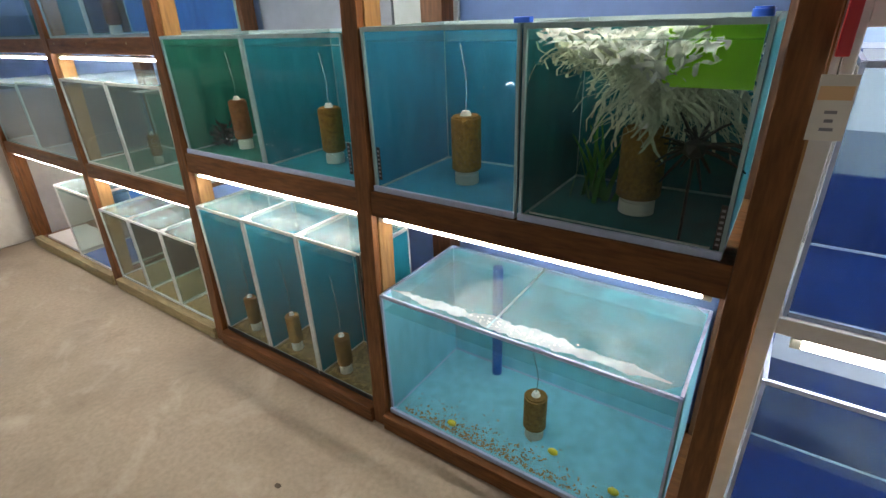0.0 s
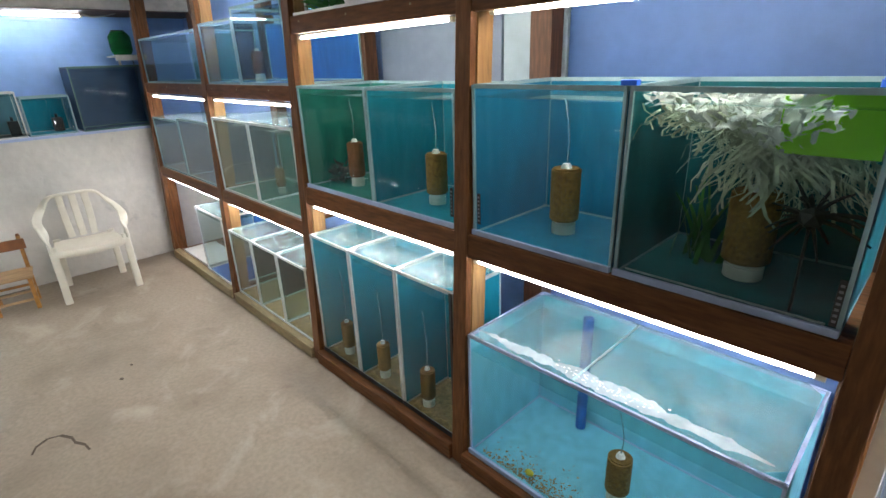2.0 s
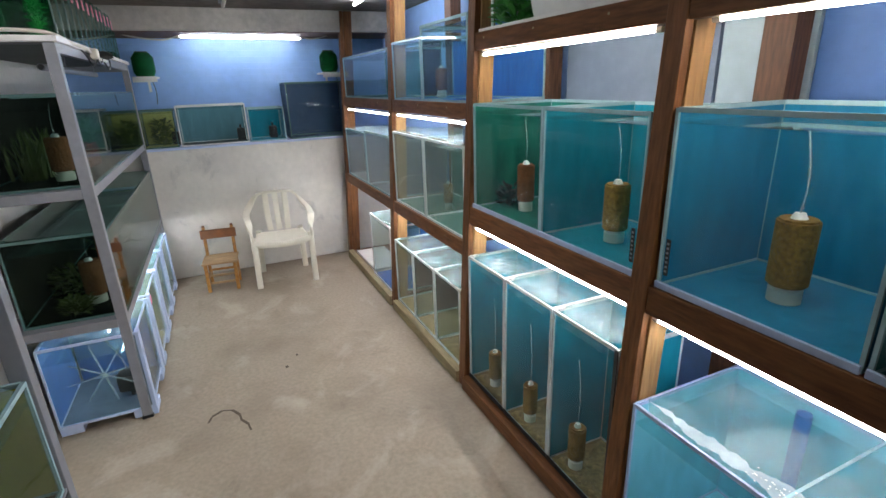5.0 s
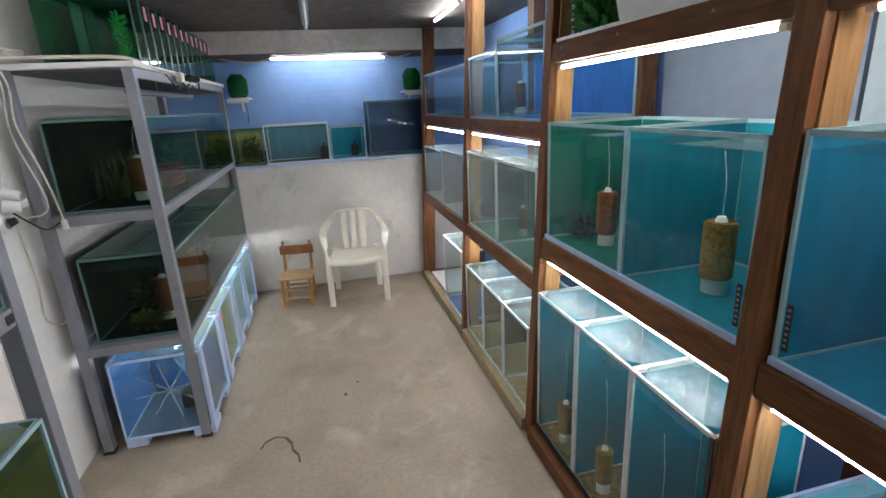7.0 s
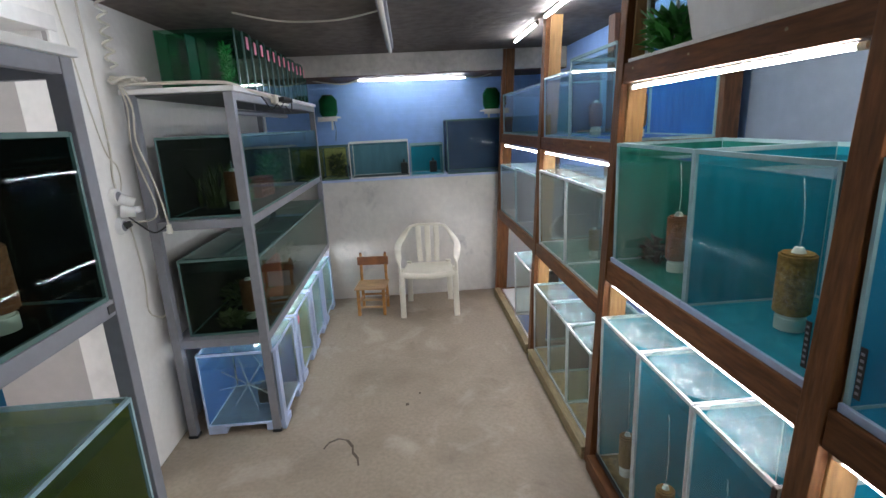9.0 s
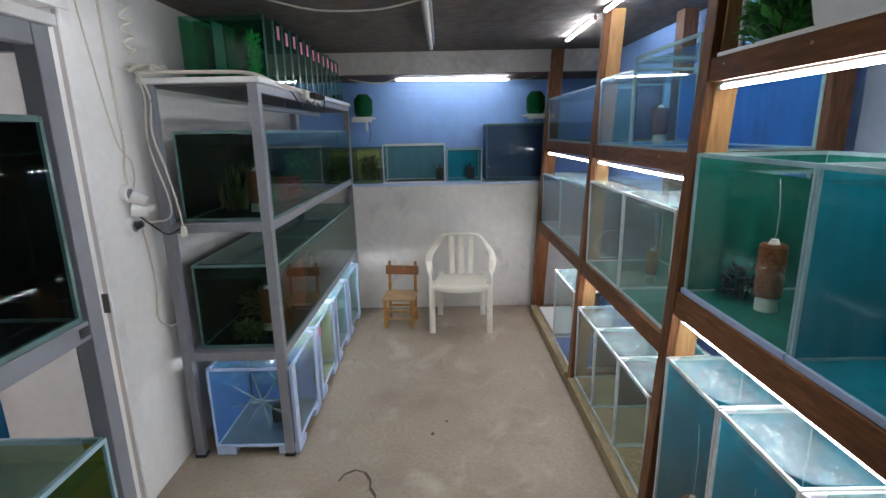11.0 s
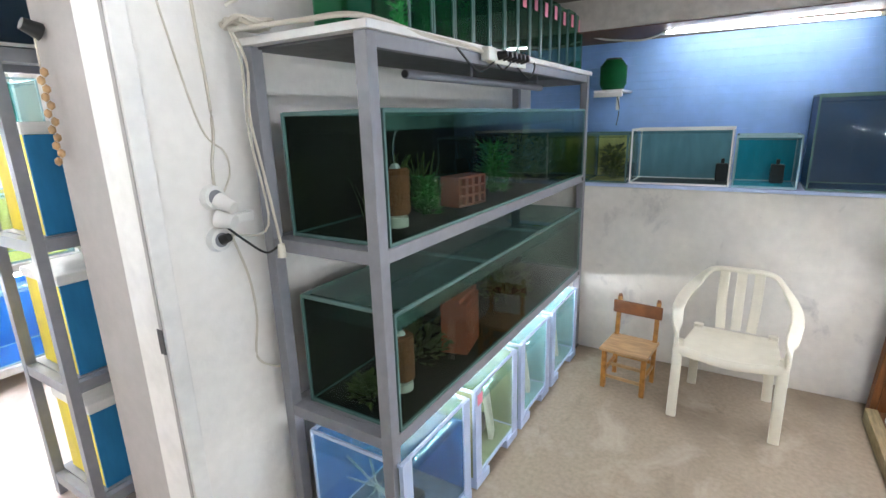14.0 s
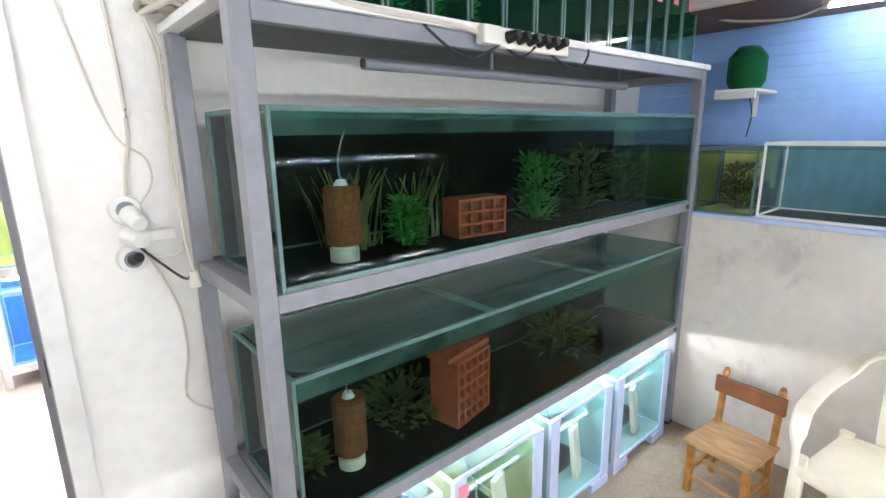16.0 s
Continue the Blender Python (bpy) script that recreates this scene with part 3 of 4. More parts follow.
for k, xa in enumerate((-2.285, -1.925, -1.565)):
    right_tank(xa, xa + 0.352, 0.076, 0.79, TEAL, "tall teal lower tank with white-frosted cover", depth=0.3, cover=COVER, edge=EDGE_PALE, floor=GRAVEL, side=TEAL)
# bay three
right_tank(-3.47, -2.93, 0.846, 1.335, SAGE, "hazy grey-green glass tank on the middle shelf", pane=GLASS_HAZY, cover=COVER, edge=EDGE_PALE)
right_tank(-2.92, -2.385, 0.846, 1.335, SAGE, "hazy glass tank with a small filter", pane=GLASS_HAZY, cover=COVER, edge=EDGE_PALE)
for k, xa in enumerate((-3.465, -3.105, -2.745)):
    right_tank(xa, xa + 0.352, 0.076, 0.56, TEAL_GREEN if k else SAGE, "low green-tinted tank with frosted cover", pane=GLASS_HAZY, cover=COVER, floor=GRAVEL, edge=EDGE_PALE)
right_tank(-3.47, -2.98, 1.546, 1.9, COBALT, "glass tank with cobalt-blue backing on the top shelf", edge=EDGE)
right_tank(-2.97, -2.385, 1.546, 1.95, COBALT, "glass tank with bright blue backing and a filter", edge=EDGE)
# bay four
right_tank(-4.82, -4.2, 0.846, 1.27, STEELB, "grey-tinted empty glass tank", cover=COVER, water=0, side=STEELB)
right_tank(-4.19, -3.56, 0.846, 1.29, STEELB, "grey-blue empty glass tank", cover=COVER, water=0, side=STEELB)
right_tank(-4.82, -3.56, 1.546, 1.88, TEAL_DARK, "long glass tank on the top shelf", depth=0.4)
right_tank(-4.1, -3.58, 0.076, 0.62, COBALT, "blue-backed low tank with white rim", edge=WHITE, cover=COVER)
solid("foam_board", block(-0.3, -0.14, 0, 0.3, 0.14, 0.02, bevel=0.003), WHITE, "white foam board lying on the rack base", "board", at=(-4.45, 1.32, 0.0685))
# a tank standing behind, seen through the gap of bay two
tank(-2.28, -2.06, 1.3, 1.66, 1.5465 + 0.31, 2.14, COBALT, "small blue-backed tank on the top shelf", group="tanks on the timber rack", edge=WHITE)

for at, h, r, m, tt in (
    ((-0.885, 1.41, 1.053), 0.23, 0.05, SPONGE, 0.45), ((-0.31, 1.41, 1.053), 0.24, 0.06, SPONGE, 0.4),
    ((-0.56, 1.35, 0.083), 0.2, 0.044, SPONGE, 0.38), ((-2.08, 1.37, 1.053), 0.22, 0.04, RUST, 0.42),
    ((-1.51, 1.39, 1.053), 0.22, 0.046, SPONGE, 0.42), ((-2.14, 1.24, 0.083), 0.2, 0.034, SPONGE, 0.5),
    ((-1.81, 1.24, 0.083), 0.2, 0.034, SPONGE, 0.5), ((-1.47, 1.24, 0.083), 0.2, 0.036, SPONGE, 0.5), ((-1.26, 1.25, 0.083), 0.2, 0.036, SPONGE, 0.5),
    ((-2.5, 1.38, 0.853), 0.18, 0.033, RUST, 0.4), ((-3.02, 1.4, 0.853), 0.17, 0.03, SPONGE, 0.4),
    ((-2.66, 1.46, 1.553), 0.2, 0.04, RUST, 0.36), ((-3.2, 1.46, 1.553), 0.18, 0.038, RUST, 0.32),
    ((-3.14, -0.63, 1.248), 0.21, 0.05, RUST, 0.36), ((-3.12, -0.63, 0.598), 0.23, 0.05, RUST, 0.36),
    ((-1.85 + 0.45, -0.6, 1.248), 0.2, 0.05, RUST, 0.36)):
    filter_in(at, h, r, m, tt)

# ---- the far ledge ----
tank(-5.4, -5.07, -0.98, -0.5, 1.186, 1.5, OLIVE, "olive-tinted tank on the far ledge", axis="x", group="tanks on the far ledge", edge=EDGE_DARK)
tank(-5.4, -5.07, -0.49, -0.22, 1.186, 1.5, YELLOWB, "yellow-green tank with algae on the far ledge", axis="x", group="tanks on the far ledge", edge=EDGE_DARK)
tank(-5.4, -5.07, -0.2, 0.36, 1.186, 1.525, SLATE, "white-edged glass tank with pale teal back", axis="x", group="tanks on the far ledge", edge=WHITE, floor=BLACK)
tank(-5.4, -5.07, 0.375, 0.69, 1.186, 1.48, TEAL, "small teal tank on the far ledge", axis="x", group="tanks on the far ledge", edge=EDGE)
tank(-5.4, -5.05, 0.73, 1.3, 1.186, 1.69, NAVY, "tall dark navy tank on the far ledge", axis="x", group="tanks on the far ledge", edge=EDGE_DARK, side=NAVY)
for y in (-0.24, 0.31, 0.6):
    f = thing("black_filter", (-5.3, y, 1.194), "small black internal filter in a tank", "filter", "black filters")
    part("body", block(-0.03, -0.035, 0, 0.03, 0.035, 0.11, bevel=0.008), BLACK, f)
    part("nozzle", rods(((0.0, 0, 0.11), (0.0, 0, 0.14), 0.01)), BLACK, f, "", True)


# ---- the steel racks ----
def steel_rack(x0, x1, group):
    """A grey steel rack with three shelves and a sheet top, open in front."""
    o = thing("steel_rack", (x0, -0.98, 0), "grey painted steel rack for long tanks", "rack", group)
    w, d = x1 - x0, 0.51
    for x in (0, w - 0.045):
        for y in (0.0, d - 0.045):
            part("leg", block(x, y, 0.015, x + 0.045, y + 0.045, 1.86, 0, 0.003), STEEL, o)
            part("foot", block(x - 0.004, y - 0.004, 0, x + 0.049, y + 0.049, 0.0148, 0, 0.003), BLACK, o, "dark rubber foot")
    for z in (0.545, 1.195):
        part("rail", block(0.0455, d - 0.04, z, w - 0.0455, d - 0.002, z + 0.045, 0, 0.003), STEEL, o, "front rail")
        part("rail", block(0.0455, 0.002, z, w - 0.0455, 0.04, z + 0.045, 0, 0.003), STEEL, o)
        for x in (0.002, w - 0.043):
            part("cross_rail", block(x, 0.0455, z, x + 0.041, d - 0.0455, z + 0.045, 0, 0.003), STEEL, o)
        part("open_tube_end", block(0.05, d - 0.0022, z + 0.012, 0.078, d + 0.0008, z + 0.034), BLACK, o, "dark open end of a tube")
        part("shelf", block(0.046, 0.041, z + 0.02, w - 0.046, d - 0.041, z + 0.0435), STEEL, o)
    part("top_sheet", block(-0.01, -0.01, 1.861, w + 0.01, d + 0.012, 1.885, 0, 0.003), WHITE, o, "white sheet top")
    part("top_rail", block(0.0455, d - 0.03, 1.818, w - 0.0455, d - 0.002, 1.8605, 0, 0.003), STEEL, o)
    part("top_rail", block(0.002, 0.0455, 1.81, 0.03, d - 0.0455, 1.8605, 0, 0.003), STEEL, o)
    # Dark sheet that puts the shade below the white top into colour.
    part("shade_sheet", block(0.03, 0.002, 1.852, w - 0.03, d - 0.031, 1.8605), UNDER_SHADE, o, "dark sheet standing in for shade under the top")
    part("lamp_pipe", rods(((0.45, d - 0.16, 1.78), (w - 0.4, d - 0.16, 1.78), 0.017)), STEEL, o, "grey lamp pipe under the top", True)
    part("pipe_mouth", rods(((w - 0.3998, d - 0.16, 1.78), (w - 0.398, d - 0.16, 1.78), 0.013)), BLACK, o, "dark open end of the pipe", True)
    for x in (0.5, w - 0.9):
        part("pipe_hanger", rods(((x, d - 0.16, 1.797), (x, d - 0.16, 1.852), 0.005)), STEEL, o)
    return o


steel_rack(-5.03, -2.83, "steel racks")
steel_rack(-1.66, 0.54, "steel racks")
tank(-4.97, -2.89, -0.9, -0.475, 1.241, 1.655, DARKBACK, "long dark tank with plants and terracotta bricks", film=True, pane=GLASS_DIM, edge=EDGE_DARK, axis="Y", water=0.84, group="long tanks", floor=DARKBACK)
tank(-4.97, -2.89, -0.9, -0.475, 0.591, 1.02, DARKBACK, "long dark tank with filters and bricks, cover glass on top", film=True, pane=GLASS_DIM, edge=EDGE_DARK, axis="Y", water=0.84, group="long tanks", floor=DARKBACK, cover=GREEN_HAZE)
tank(-1.6, 0.48, -0.9, -0.475, 1.241, 1.68, DARKBACK, "long dark tank on the near steel rack", side=DARKBACK, pane=GLASS_DIM, edge=EDGE_DARK, axis="Y", water=0.84, group="long tanks", floor=DARKBACK)
tank(-1.6, 0.48, -0.9, -0.475, 0.591, 0.95, OLIVE, "long olive-tinted tank on the near steel rack", side=OLIVE, pane=GLASS_DIM, edge=EDGE, axis="Y", water=0.84, group="long tanks", floor=DARKBACK, cover=COVER)


# ---- the low tanks under the steel rack ----
def low_tank(x0, x1, back, label, side=None, floor=AQUA):
    o = tank(x0, x1, -0.88, -0.455, 0.045, 0.49, back, label, axis="Y", edge=FOAM_BLUE, group="low tanks", water=0.8, floor=floor, side=side, pane=GLASS, cover=COVER)
    w, d = (x1 - x0) / 2, 0.2125
    for s in (-1, 1):
        part("frame_strip", block(s * w - 0.055 * (s > 0), d + 0.0015, 0, s * w + 0.055 * (s < 0), d + 0.009, 0.447, bevel=0.002), FOAM_BLUE, o, "light blue edge strip")
    part("foam_pad", block(-w, d - 0.1, -0.044, -w + 0.13, d + 0.012, -0.001, bevel=0.003), FOAM_BLUE, o, "blue foam pad")
    part("foam_pad", block(w - 0.13, d - 0.1, -0.044, w, d + 0.012, -0.001, bevel=0.003), FOAM_BLUE, o, "blue foam pad")
    part("foam_pad", block(-w, -d, -0.044, w, -d + 0.1, -0.001, bevel=0.003), FOAM_BLUE, o, "blue foam pad")
    return o


LOWS = ((-3.33, -2.85, MID_BLUE), (-3.84, -3.38, YELLOWB), (-4.33, -3.89, AQUA), (-4.88, -4.38, AQUA))
for k, (a, b, c) in enumerate(LOWS):
    o = low_tank(a, b, c, "yellow-tinted low tank with light blue edges" if k == 1 else "low glass tank with light blue edges on foam pads",
             PALE_OLIVE if k == 1 else (AQUA if k else None), STEELB if k == 0 else (PALE_OLIVE if k == 1 else AQUA))
    if not k:
        part("far_panel", block(0.0125 - (b - a) / 2, -0.19, 0.007, 0.02 - (b - a) / 2, 0.19, 0.34), MID_BLUE, o, "mid-blue panel inside the far end")
    m = (a + b) / 2
    f = thing("black_filter", (m - 0.02 + 0.08 * (k == 0), -0.6 + 0.03 * (k == 0), 0.052), "small black internal filter in a low tank", "filter", "black filters")
    part("body", block(-0.055, -0.055, 0.045, 0.055, 0.055, 0.145, bevel=0.02), BLACK, f, "", True)
    part("stem", rods(((0, 0, 0), (0, 0, 0.05), 0.012)), BLACK, f, "", True)
    part("air_tube", sweep([(0, 0, 0.15), (0.0, -0.02, 0.25), (0.06, -0.06, 0.4)], 0.004, 6), TUBE_CLEAR, f, "", True)
    if k:
        p = thing("leaning_plate", (m - 0.1, -0.53, 0.052), "cream slab leaning inside a low tank", "slab", "leaning slabs", rz=18)
        part("slab", block(-0.04, -0.012, 0, 0.04, 0.012, 0.24, -0.12, 0.004), CREAM, p)
    else:
        p = thing("stick_star", (m + 0.12, -0.66, 0.052), "star of thin pale glass rods in a low tank", "rods")
        for ang in (10, 55, 100, 145):
            q = Vector((0.0, math.cos(radians(ang)), math.sin(radians(ang)))) * 0.17
            part("rod", rods((Vector((0, 0, 0.19)) - q, Vector((0.02, 0, 0.19)) + q, 0.005), n=6), TUBE_CLEAR, p)
solid("pink_note", block(0, 0, 0, 0.045, 0.002, 0.05), PINK, "small pink paper note on a low tank", "label", at=(-3.44, -0.4445, 0.42))


# ---- plants ----
def leafy(name, at, h, r, n, mat, label, leaf=0.03, rz=0, seed=1, droop=0.4):
    """A bush of narrow leaves on bent stems, one mesh of many leaves."""
    rnd = random.Random(seed)
    bm = bmesh.new()
    for _ in range(n):
        a, t = rnd.uniform(0, 6.283), rnd.random()
        rad = r * math.sqrt(rnd.random())
        base = Vector((rad * math.cos(a) * 0.6, rad * math.sin(a) * 0.6, h * t * 0.85))
        d = Vector((math.cos(a), math.sin(a), rnd.uniform(0.1, 1.4))).normalized()
        side = d.cross(Vector((0, 0, 1))).normalized() * leaf * rnd.uniform(0.25, 0.5)
        ln = leaf * rnd.uniform(1.2, 2.6)
        mid, tip = base + d * ln * 0.5, base + d * ln - Vector((0, 0, ln * droop * rnd.random()))
        vs = [bm.verts.new(p) for p in (base, mid - side, tip, mid + side)]
        bm.faces.new(vs)
    for _ in range(max(3, n // 25)):
        a, rad = rnd.uniform(0, 6.283), r * 0.5 * rnd.random()
        rod(bm, (rad * 0.5 * math.cos(a), rad * 0.5 * math.sin(a), 0), (rad * math.cos(a), rad * math.sin(a), h * rnd.uniform(0.6, 1)), 0.003, 0.0015, n=5)
    return solid(name, bm, mat, label, "plant", "water plants", at=at, rz=rz)


def grassy(name, at, h, r, n, mat, label, width=0.012, seed=1):
    """Long upright ribbon leaves that bend at the top."""
    rnd = random.Random(seed)
    bm = bmesh.new()
    for _ in range(n):
        a, rad = rnd.uniform(0, 6.283), r * rnd.random()
        p = Vector((rad * math.cos(a), rad * math.sin(a), 0))
        d = Vector((rnd.uniform(-0.3, 0.3), rnd.uniform(-0.2, 0.2), 1))
        hh = h * rnd.uniform(0.5, 1)
        s = Vector((math.cos(a + 1), math.sin(a + 1), 0)) * width * rnd.uniform(0.5, 1)
        prev = None
        for k in range(6):
            u = k / 5
            q = p + d * hh * u + Vector((d.x, d.y, -0.3)) * hh * u * u * 0.5
            w = s * (1 - 0.8 * u)
            cur = (bm.verts.new(q - w), bm.verts.new(q + w))
            if prev:
                bm.faces.new((prev[0], prev[1], cur[1], cur[0]))
            prev = cur
    return solid(name, bm, mat, label, "plant", "water plants", at=at)


leafy("bushy_plant", (-3.38, -0.66, 1.248), 0.17, 0.07, 260, LEAF, "bright green bushy plant in the dark tank", 0.022, seed=3)
grassy("ribbon_plant", (-3.25, -0.78, 1.248), 0.3, 0.1, 40, LEAFY, "olive ribbon-leaved plant in the dark tank", seed=4)
grassy("ribbon_plant", (-3.52, -0.78, 1.248), 0.28, 0.09, 30, LEAFY, "olive ribbon-leaved plant in the dark tank", seed=14)
leafy("bushy_plant", (-4.05, -0.68, 1.248), 0.28, 0.12, 300, LEAF, "dark green feathery plant in the dark tank", 0.03, seed=5)
leafy("bushy_plant", (-4.4, -0.7, 1.248), 0.3, 0.14, 300, LEAFY, "olive feathery plant in the dark tank", 0.03, seed=6)
leafy("bushy_plant", (-4.75, -0.7, 1.248), 0.25, 0.12, 200, LEAFY, "olive feathery plant in the dark tank", 0.03, seed=16)
leafy("creeping_plant", (-3.4, -0.75, 0.598), 0.12, 0.22, 260, LEAFY, "olive creeping plant on the tank floor", 0.03, seed=7)
leafy("creeping_plant", (-3.0, -0.7, 0.598), 0.08, 0.09, 160, LEAFY, "olive creeping plant on the tank floor", 0.025, seed=8)
leafy("creeping_plant", (-4.3, -0.72, 0.598), 0.18, 0.25, 260, LEAFY, "olive plants in the long tank", 0.03, seed=9)
leafy("algae_clump", (-5.25, -0.34, 1.194), 0.24, 0.1, 260, LEAFY, "yellow-green algae clump in a ledge tank", 0.03, seed=10)
leafy("dark_plant", (-2.2, 1.36, 1.053), 0.1, 0.08, 150, BLACK, "dark clump of weed in the green tank", 0.022, seed=11)


def hollow_brick(at, w, d, h, nx, nz, rz=0):
    """A terracotta block with rows of square cells through it."""
    o = thing("hollow_brick", at, "terracotta hollow brick standing in a dark tank", "brick", "hollow bricks", rz)
    t = 0.008
    bm = bmesh.new()
    for i in range(nx + 1):
        x = -w / 2 + i * (w - t) / nx
        box(bm, x, -d / 2, 0, x + t, d / 2, h)
    for k in range(nz + 1):
        z = k * (h - t) / nz
        for i in range(nx):
            x = -w / 2 + i * (w - t) / nx
            box(bm, x + t, -d / 2, z, x + (w - t) / nx, d / 2, z + t)
    part("body", bm, BRICK, o)
    part("core", block(-w / 2 + 0.003, -d / 2 + 0.02, 0.003, w / 2 - 0.003, d / 2 - 0.02, h - 0.003), RUST, o, "dark inside of the cells")
    return o


hollow_brick((-3.66, -0.64, 1.248), 0.2, 0.1, 0.13, 4, 3, -8)
hollow_brick((-3.57, -0.62, 0.598), 0.2, 0.12, 0.24, 5, 5, 12)
solid("terracotta_slab", block(-0.12, -0.05, 0, 0.12, 0.05, 0.02, bevel=0.004), BRICK, "terracotta slab lying on a brick", "slab", at=(-3.57, -0.63, 0.8385), rz=10)
# ---- floating plants, film and lime sheet in the dark tank ----
rnd = random.Random(21)
bm = bmesh.new()
for k in range(900):
    x = max(-0.56, min(-0.085, rnd.triangular(-0.57, -0.08, -0.22)))
    y = rnd.uniform(1.24 if x < -0.27 else 1.29, 1.5)
    reach = 0.05 + 0.22 * math.exp(-((x + 0.25) / 0.11) ** 2)
    ln = reach * rnd.uniform(0.25, 1.0)
    p = Vector((x, y, 1.525 - 0.05 * rnd.random()))
    d = Vector((rnd.uniform(-0.8, 0.9), rnd.uniform(-0.25, 0.25), -1))
    s = Vector((rnd.uniform(0.4, 1), rnd.uniform(-0.6, 0.6), 0)).normalized() * rnd.choice((0.001, 0.0018, 0.003, 0.0055))
    prev = None
    for j in range(7):
        u = j / 6
        q = p + d * ln * u + Vector((math.sin(u * 8 + k) * 0.022, math.cos(u * 5 + k) * 0.012, math.sin(u * 9 + 2 * k) * 0.012))
        q.x, q.y = max(-0.575, min(-0.07, q.x)), max(1.224, q.y)
        w = s * (1.0 - 0.6 * abs(u - 0.4))
        cur = (bm.verts.new(q - w), bm.verts.new(q + w))
        if prev:
            bm.faces.new((prev[0], prev[1], cur[1], cur[0]))
        prev = cur
tagged(solid("trailing_roots", bm, ROOT, "pale tangled roots trailing from the water surface", "plant roots"), kind="stuff")
# crumpled clear film pressed against the glass under the surface
bm = bmesh.new()
for layer in range(6):
    nx, nz = 54, 16
    x0, x1 = (-0.56, -0.14) if layer < 2 else (-0.44 + 0.02 * layer, -0.15)
    depth = (0.05, 0.065, 0.08, 0.09, 0.075, 0.1)[layer]
    grid = []
    for a in range(nx):
        col = []
        for b in range(nz):
            u, v = a / (nx - 1), b / (nz - 1)
            x = x0 + (x1 - x0) * u
            fall = depth * (0.45 + 0.9 * math.sin(min(1, u * 1.15) * math.pi * 0.85) ** 2) + 0.018 * noise.noise((x * 40, layer * 7.1, 0))
            q = Vector((x, 1.275 - 0.045 * v + 0.006 * layer, 1.547 - fall * v))
            f = noise.noise_vector((x * 26, layer * 3.3, q.z * 40)) * 0.02 + noise.noise_vector((x * 75, layer * 5.3, q.z * 90)) * 0.006
            q += Vector((f.x, f.y * 1.4, f.z))
            q.y = max(1.222, q.y)
            q.z = min(1.552, q.z)
            col.append(bm.verts.new(q))
        grid.append(col)
    for a in range(nx - 1):
        for b in range(nz - 1):
            if noise.noise((a * 0.23, b * 0.31, layer * 9.0)) < 0.1:
                bm.faces.new((grid[a][b], grid[a + 1][b], grid[a + 1][b + 1], grid[a][b + 1]))
solid("crumpled_film", bm, BAG, "shiny crumpled clear plastic film at the water surface", "plastic film", smooth=True)
solid("lime_sheet", block(-0.1, -0.002, 0, 0.085, 0.002, 0.14, bevel=0.0008), LIME, "lime-green plastic sheet inside the dark tank", "sheet", at=(-0.16, 1.262, 1.42))
bm = bmesh.new()
for k in range(30):
    a, b = rnd.uniform(0, 6.283), rnd.uniform(-0.7, 1.2)
    d = Vector((math.cos(a) * math.cos(b), math.sin(a) * math.cos(b) * 0.25, math.sin(b)))
    ln, sag = rnd.uniform(0.06, 0.13), rnd.uniform(0.1, 0.5)
    pts = [d * ln * u - Vector((0, 0, sag * ln * u * u)) for u in (0.05, 0.4, 0.75, 1.0)]
    for p, q, r in zip(pts, pts[1:], (0.006, 0.0045, 0.003)):
        rod(bm, p, q, r, r * 0.75, n=5)
bmesh.ops.create_icosphere(bm, subdivisions=1, radius=0.03)
rod(bm, (0, 0, 0), (0, 0, -0.232), 0.004, 0.004, n=5)
solid("spiky_ornament", bm, BLACK, "black spiky plastic plant in the dark tank", "ornament", at=(-0.165, 1.262, 1.285))
grassy("ribbon_plant", (-0.45, 1.48, 1.053), 0.3, 0.09, 24, LEAF, "dark green ribbon plant in the dark tank", seed=22)
cap = thing("bottle_cap", (-0.085, 1.235, 1.5635), "bright blue bottle cap resting on a tank rim", "cap")
part("top", rods(((0, 0, 0), (0, 0, 0.014), 0.02), n=20), VIVID, cap, "", True)
part("seal_ring", rods(((0, 0, 0.0145), (0, 0, 0.018), 0.017), n=20), VIVID, cap, "", True)
for x in (-0.59,):
    solid("blue_clip", block(-0.022, -0.012, 0, 0.022, 0.012, 0.014, bevel=0.003), VIVID, "bright blue plastic clip on a tank rim", "clip", "blue clips", at=(x, 1.213, 1.5635))
for x, y, z in ((-1.1, 1.2035, 1.09), (-1.235, 1.2035, 1.09), (-0.075, 1.203, 1.07)):
    o = thing("thermometer", (x, y, z), "black strip thermometer stuck on tank glass", "thermometer", "thermometers")
    part("strip", block(-0.007, -0.0025, 0, 0.007, 0, 0.11), BLACK, o)
    for k in range(7):
        part("mark", block(-0.004, -0.0032, 0.01 + k * 0.014, 0.004, -0.0026, 0.016 + k * 0.014), STEEL, o)
# The bright line of a refracted bottom edge, modelled as a thin bar.
solid("refracted_edge_line", rods(((0, 0, 0), (0.47, 0, -0.004), 0.003), n=8), EDGE_PALE, "thin pale bar standing in for the tank's refracted bottom edge", "rod", at=(-0.56, 1.226, 1.064), smooth=True)
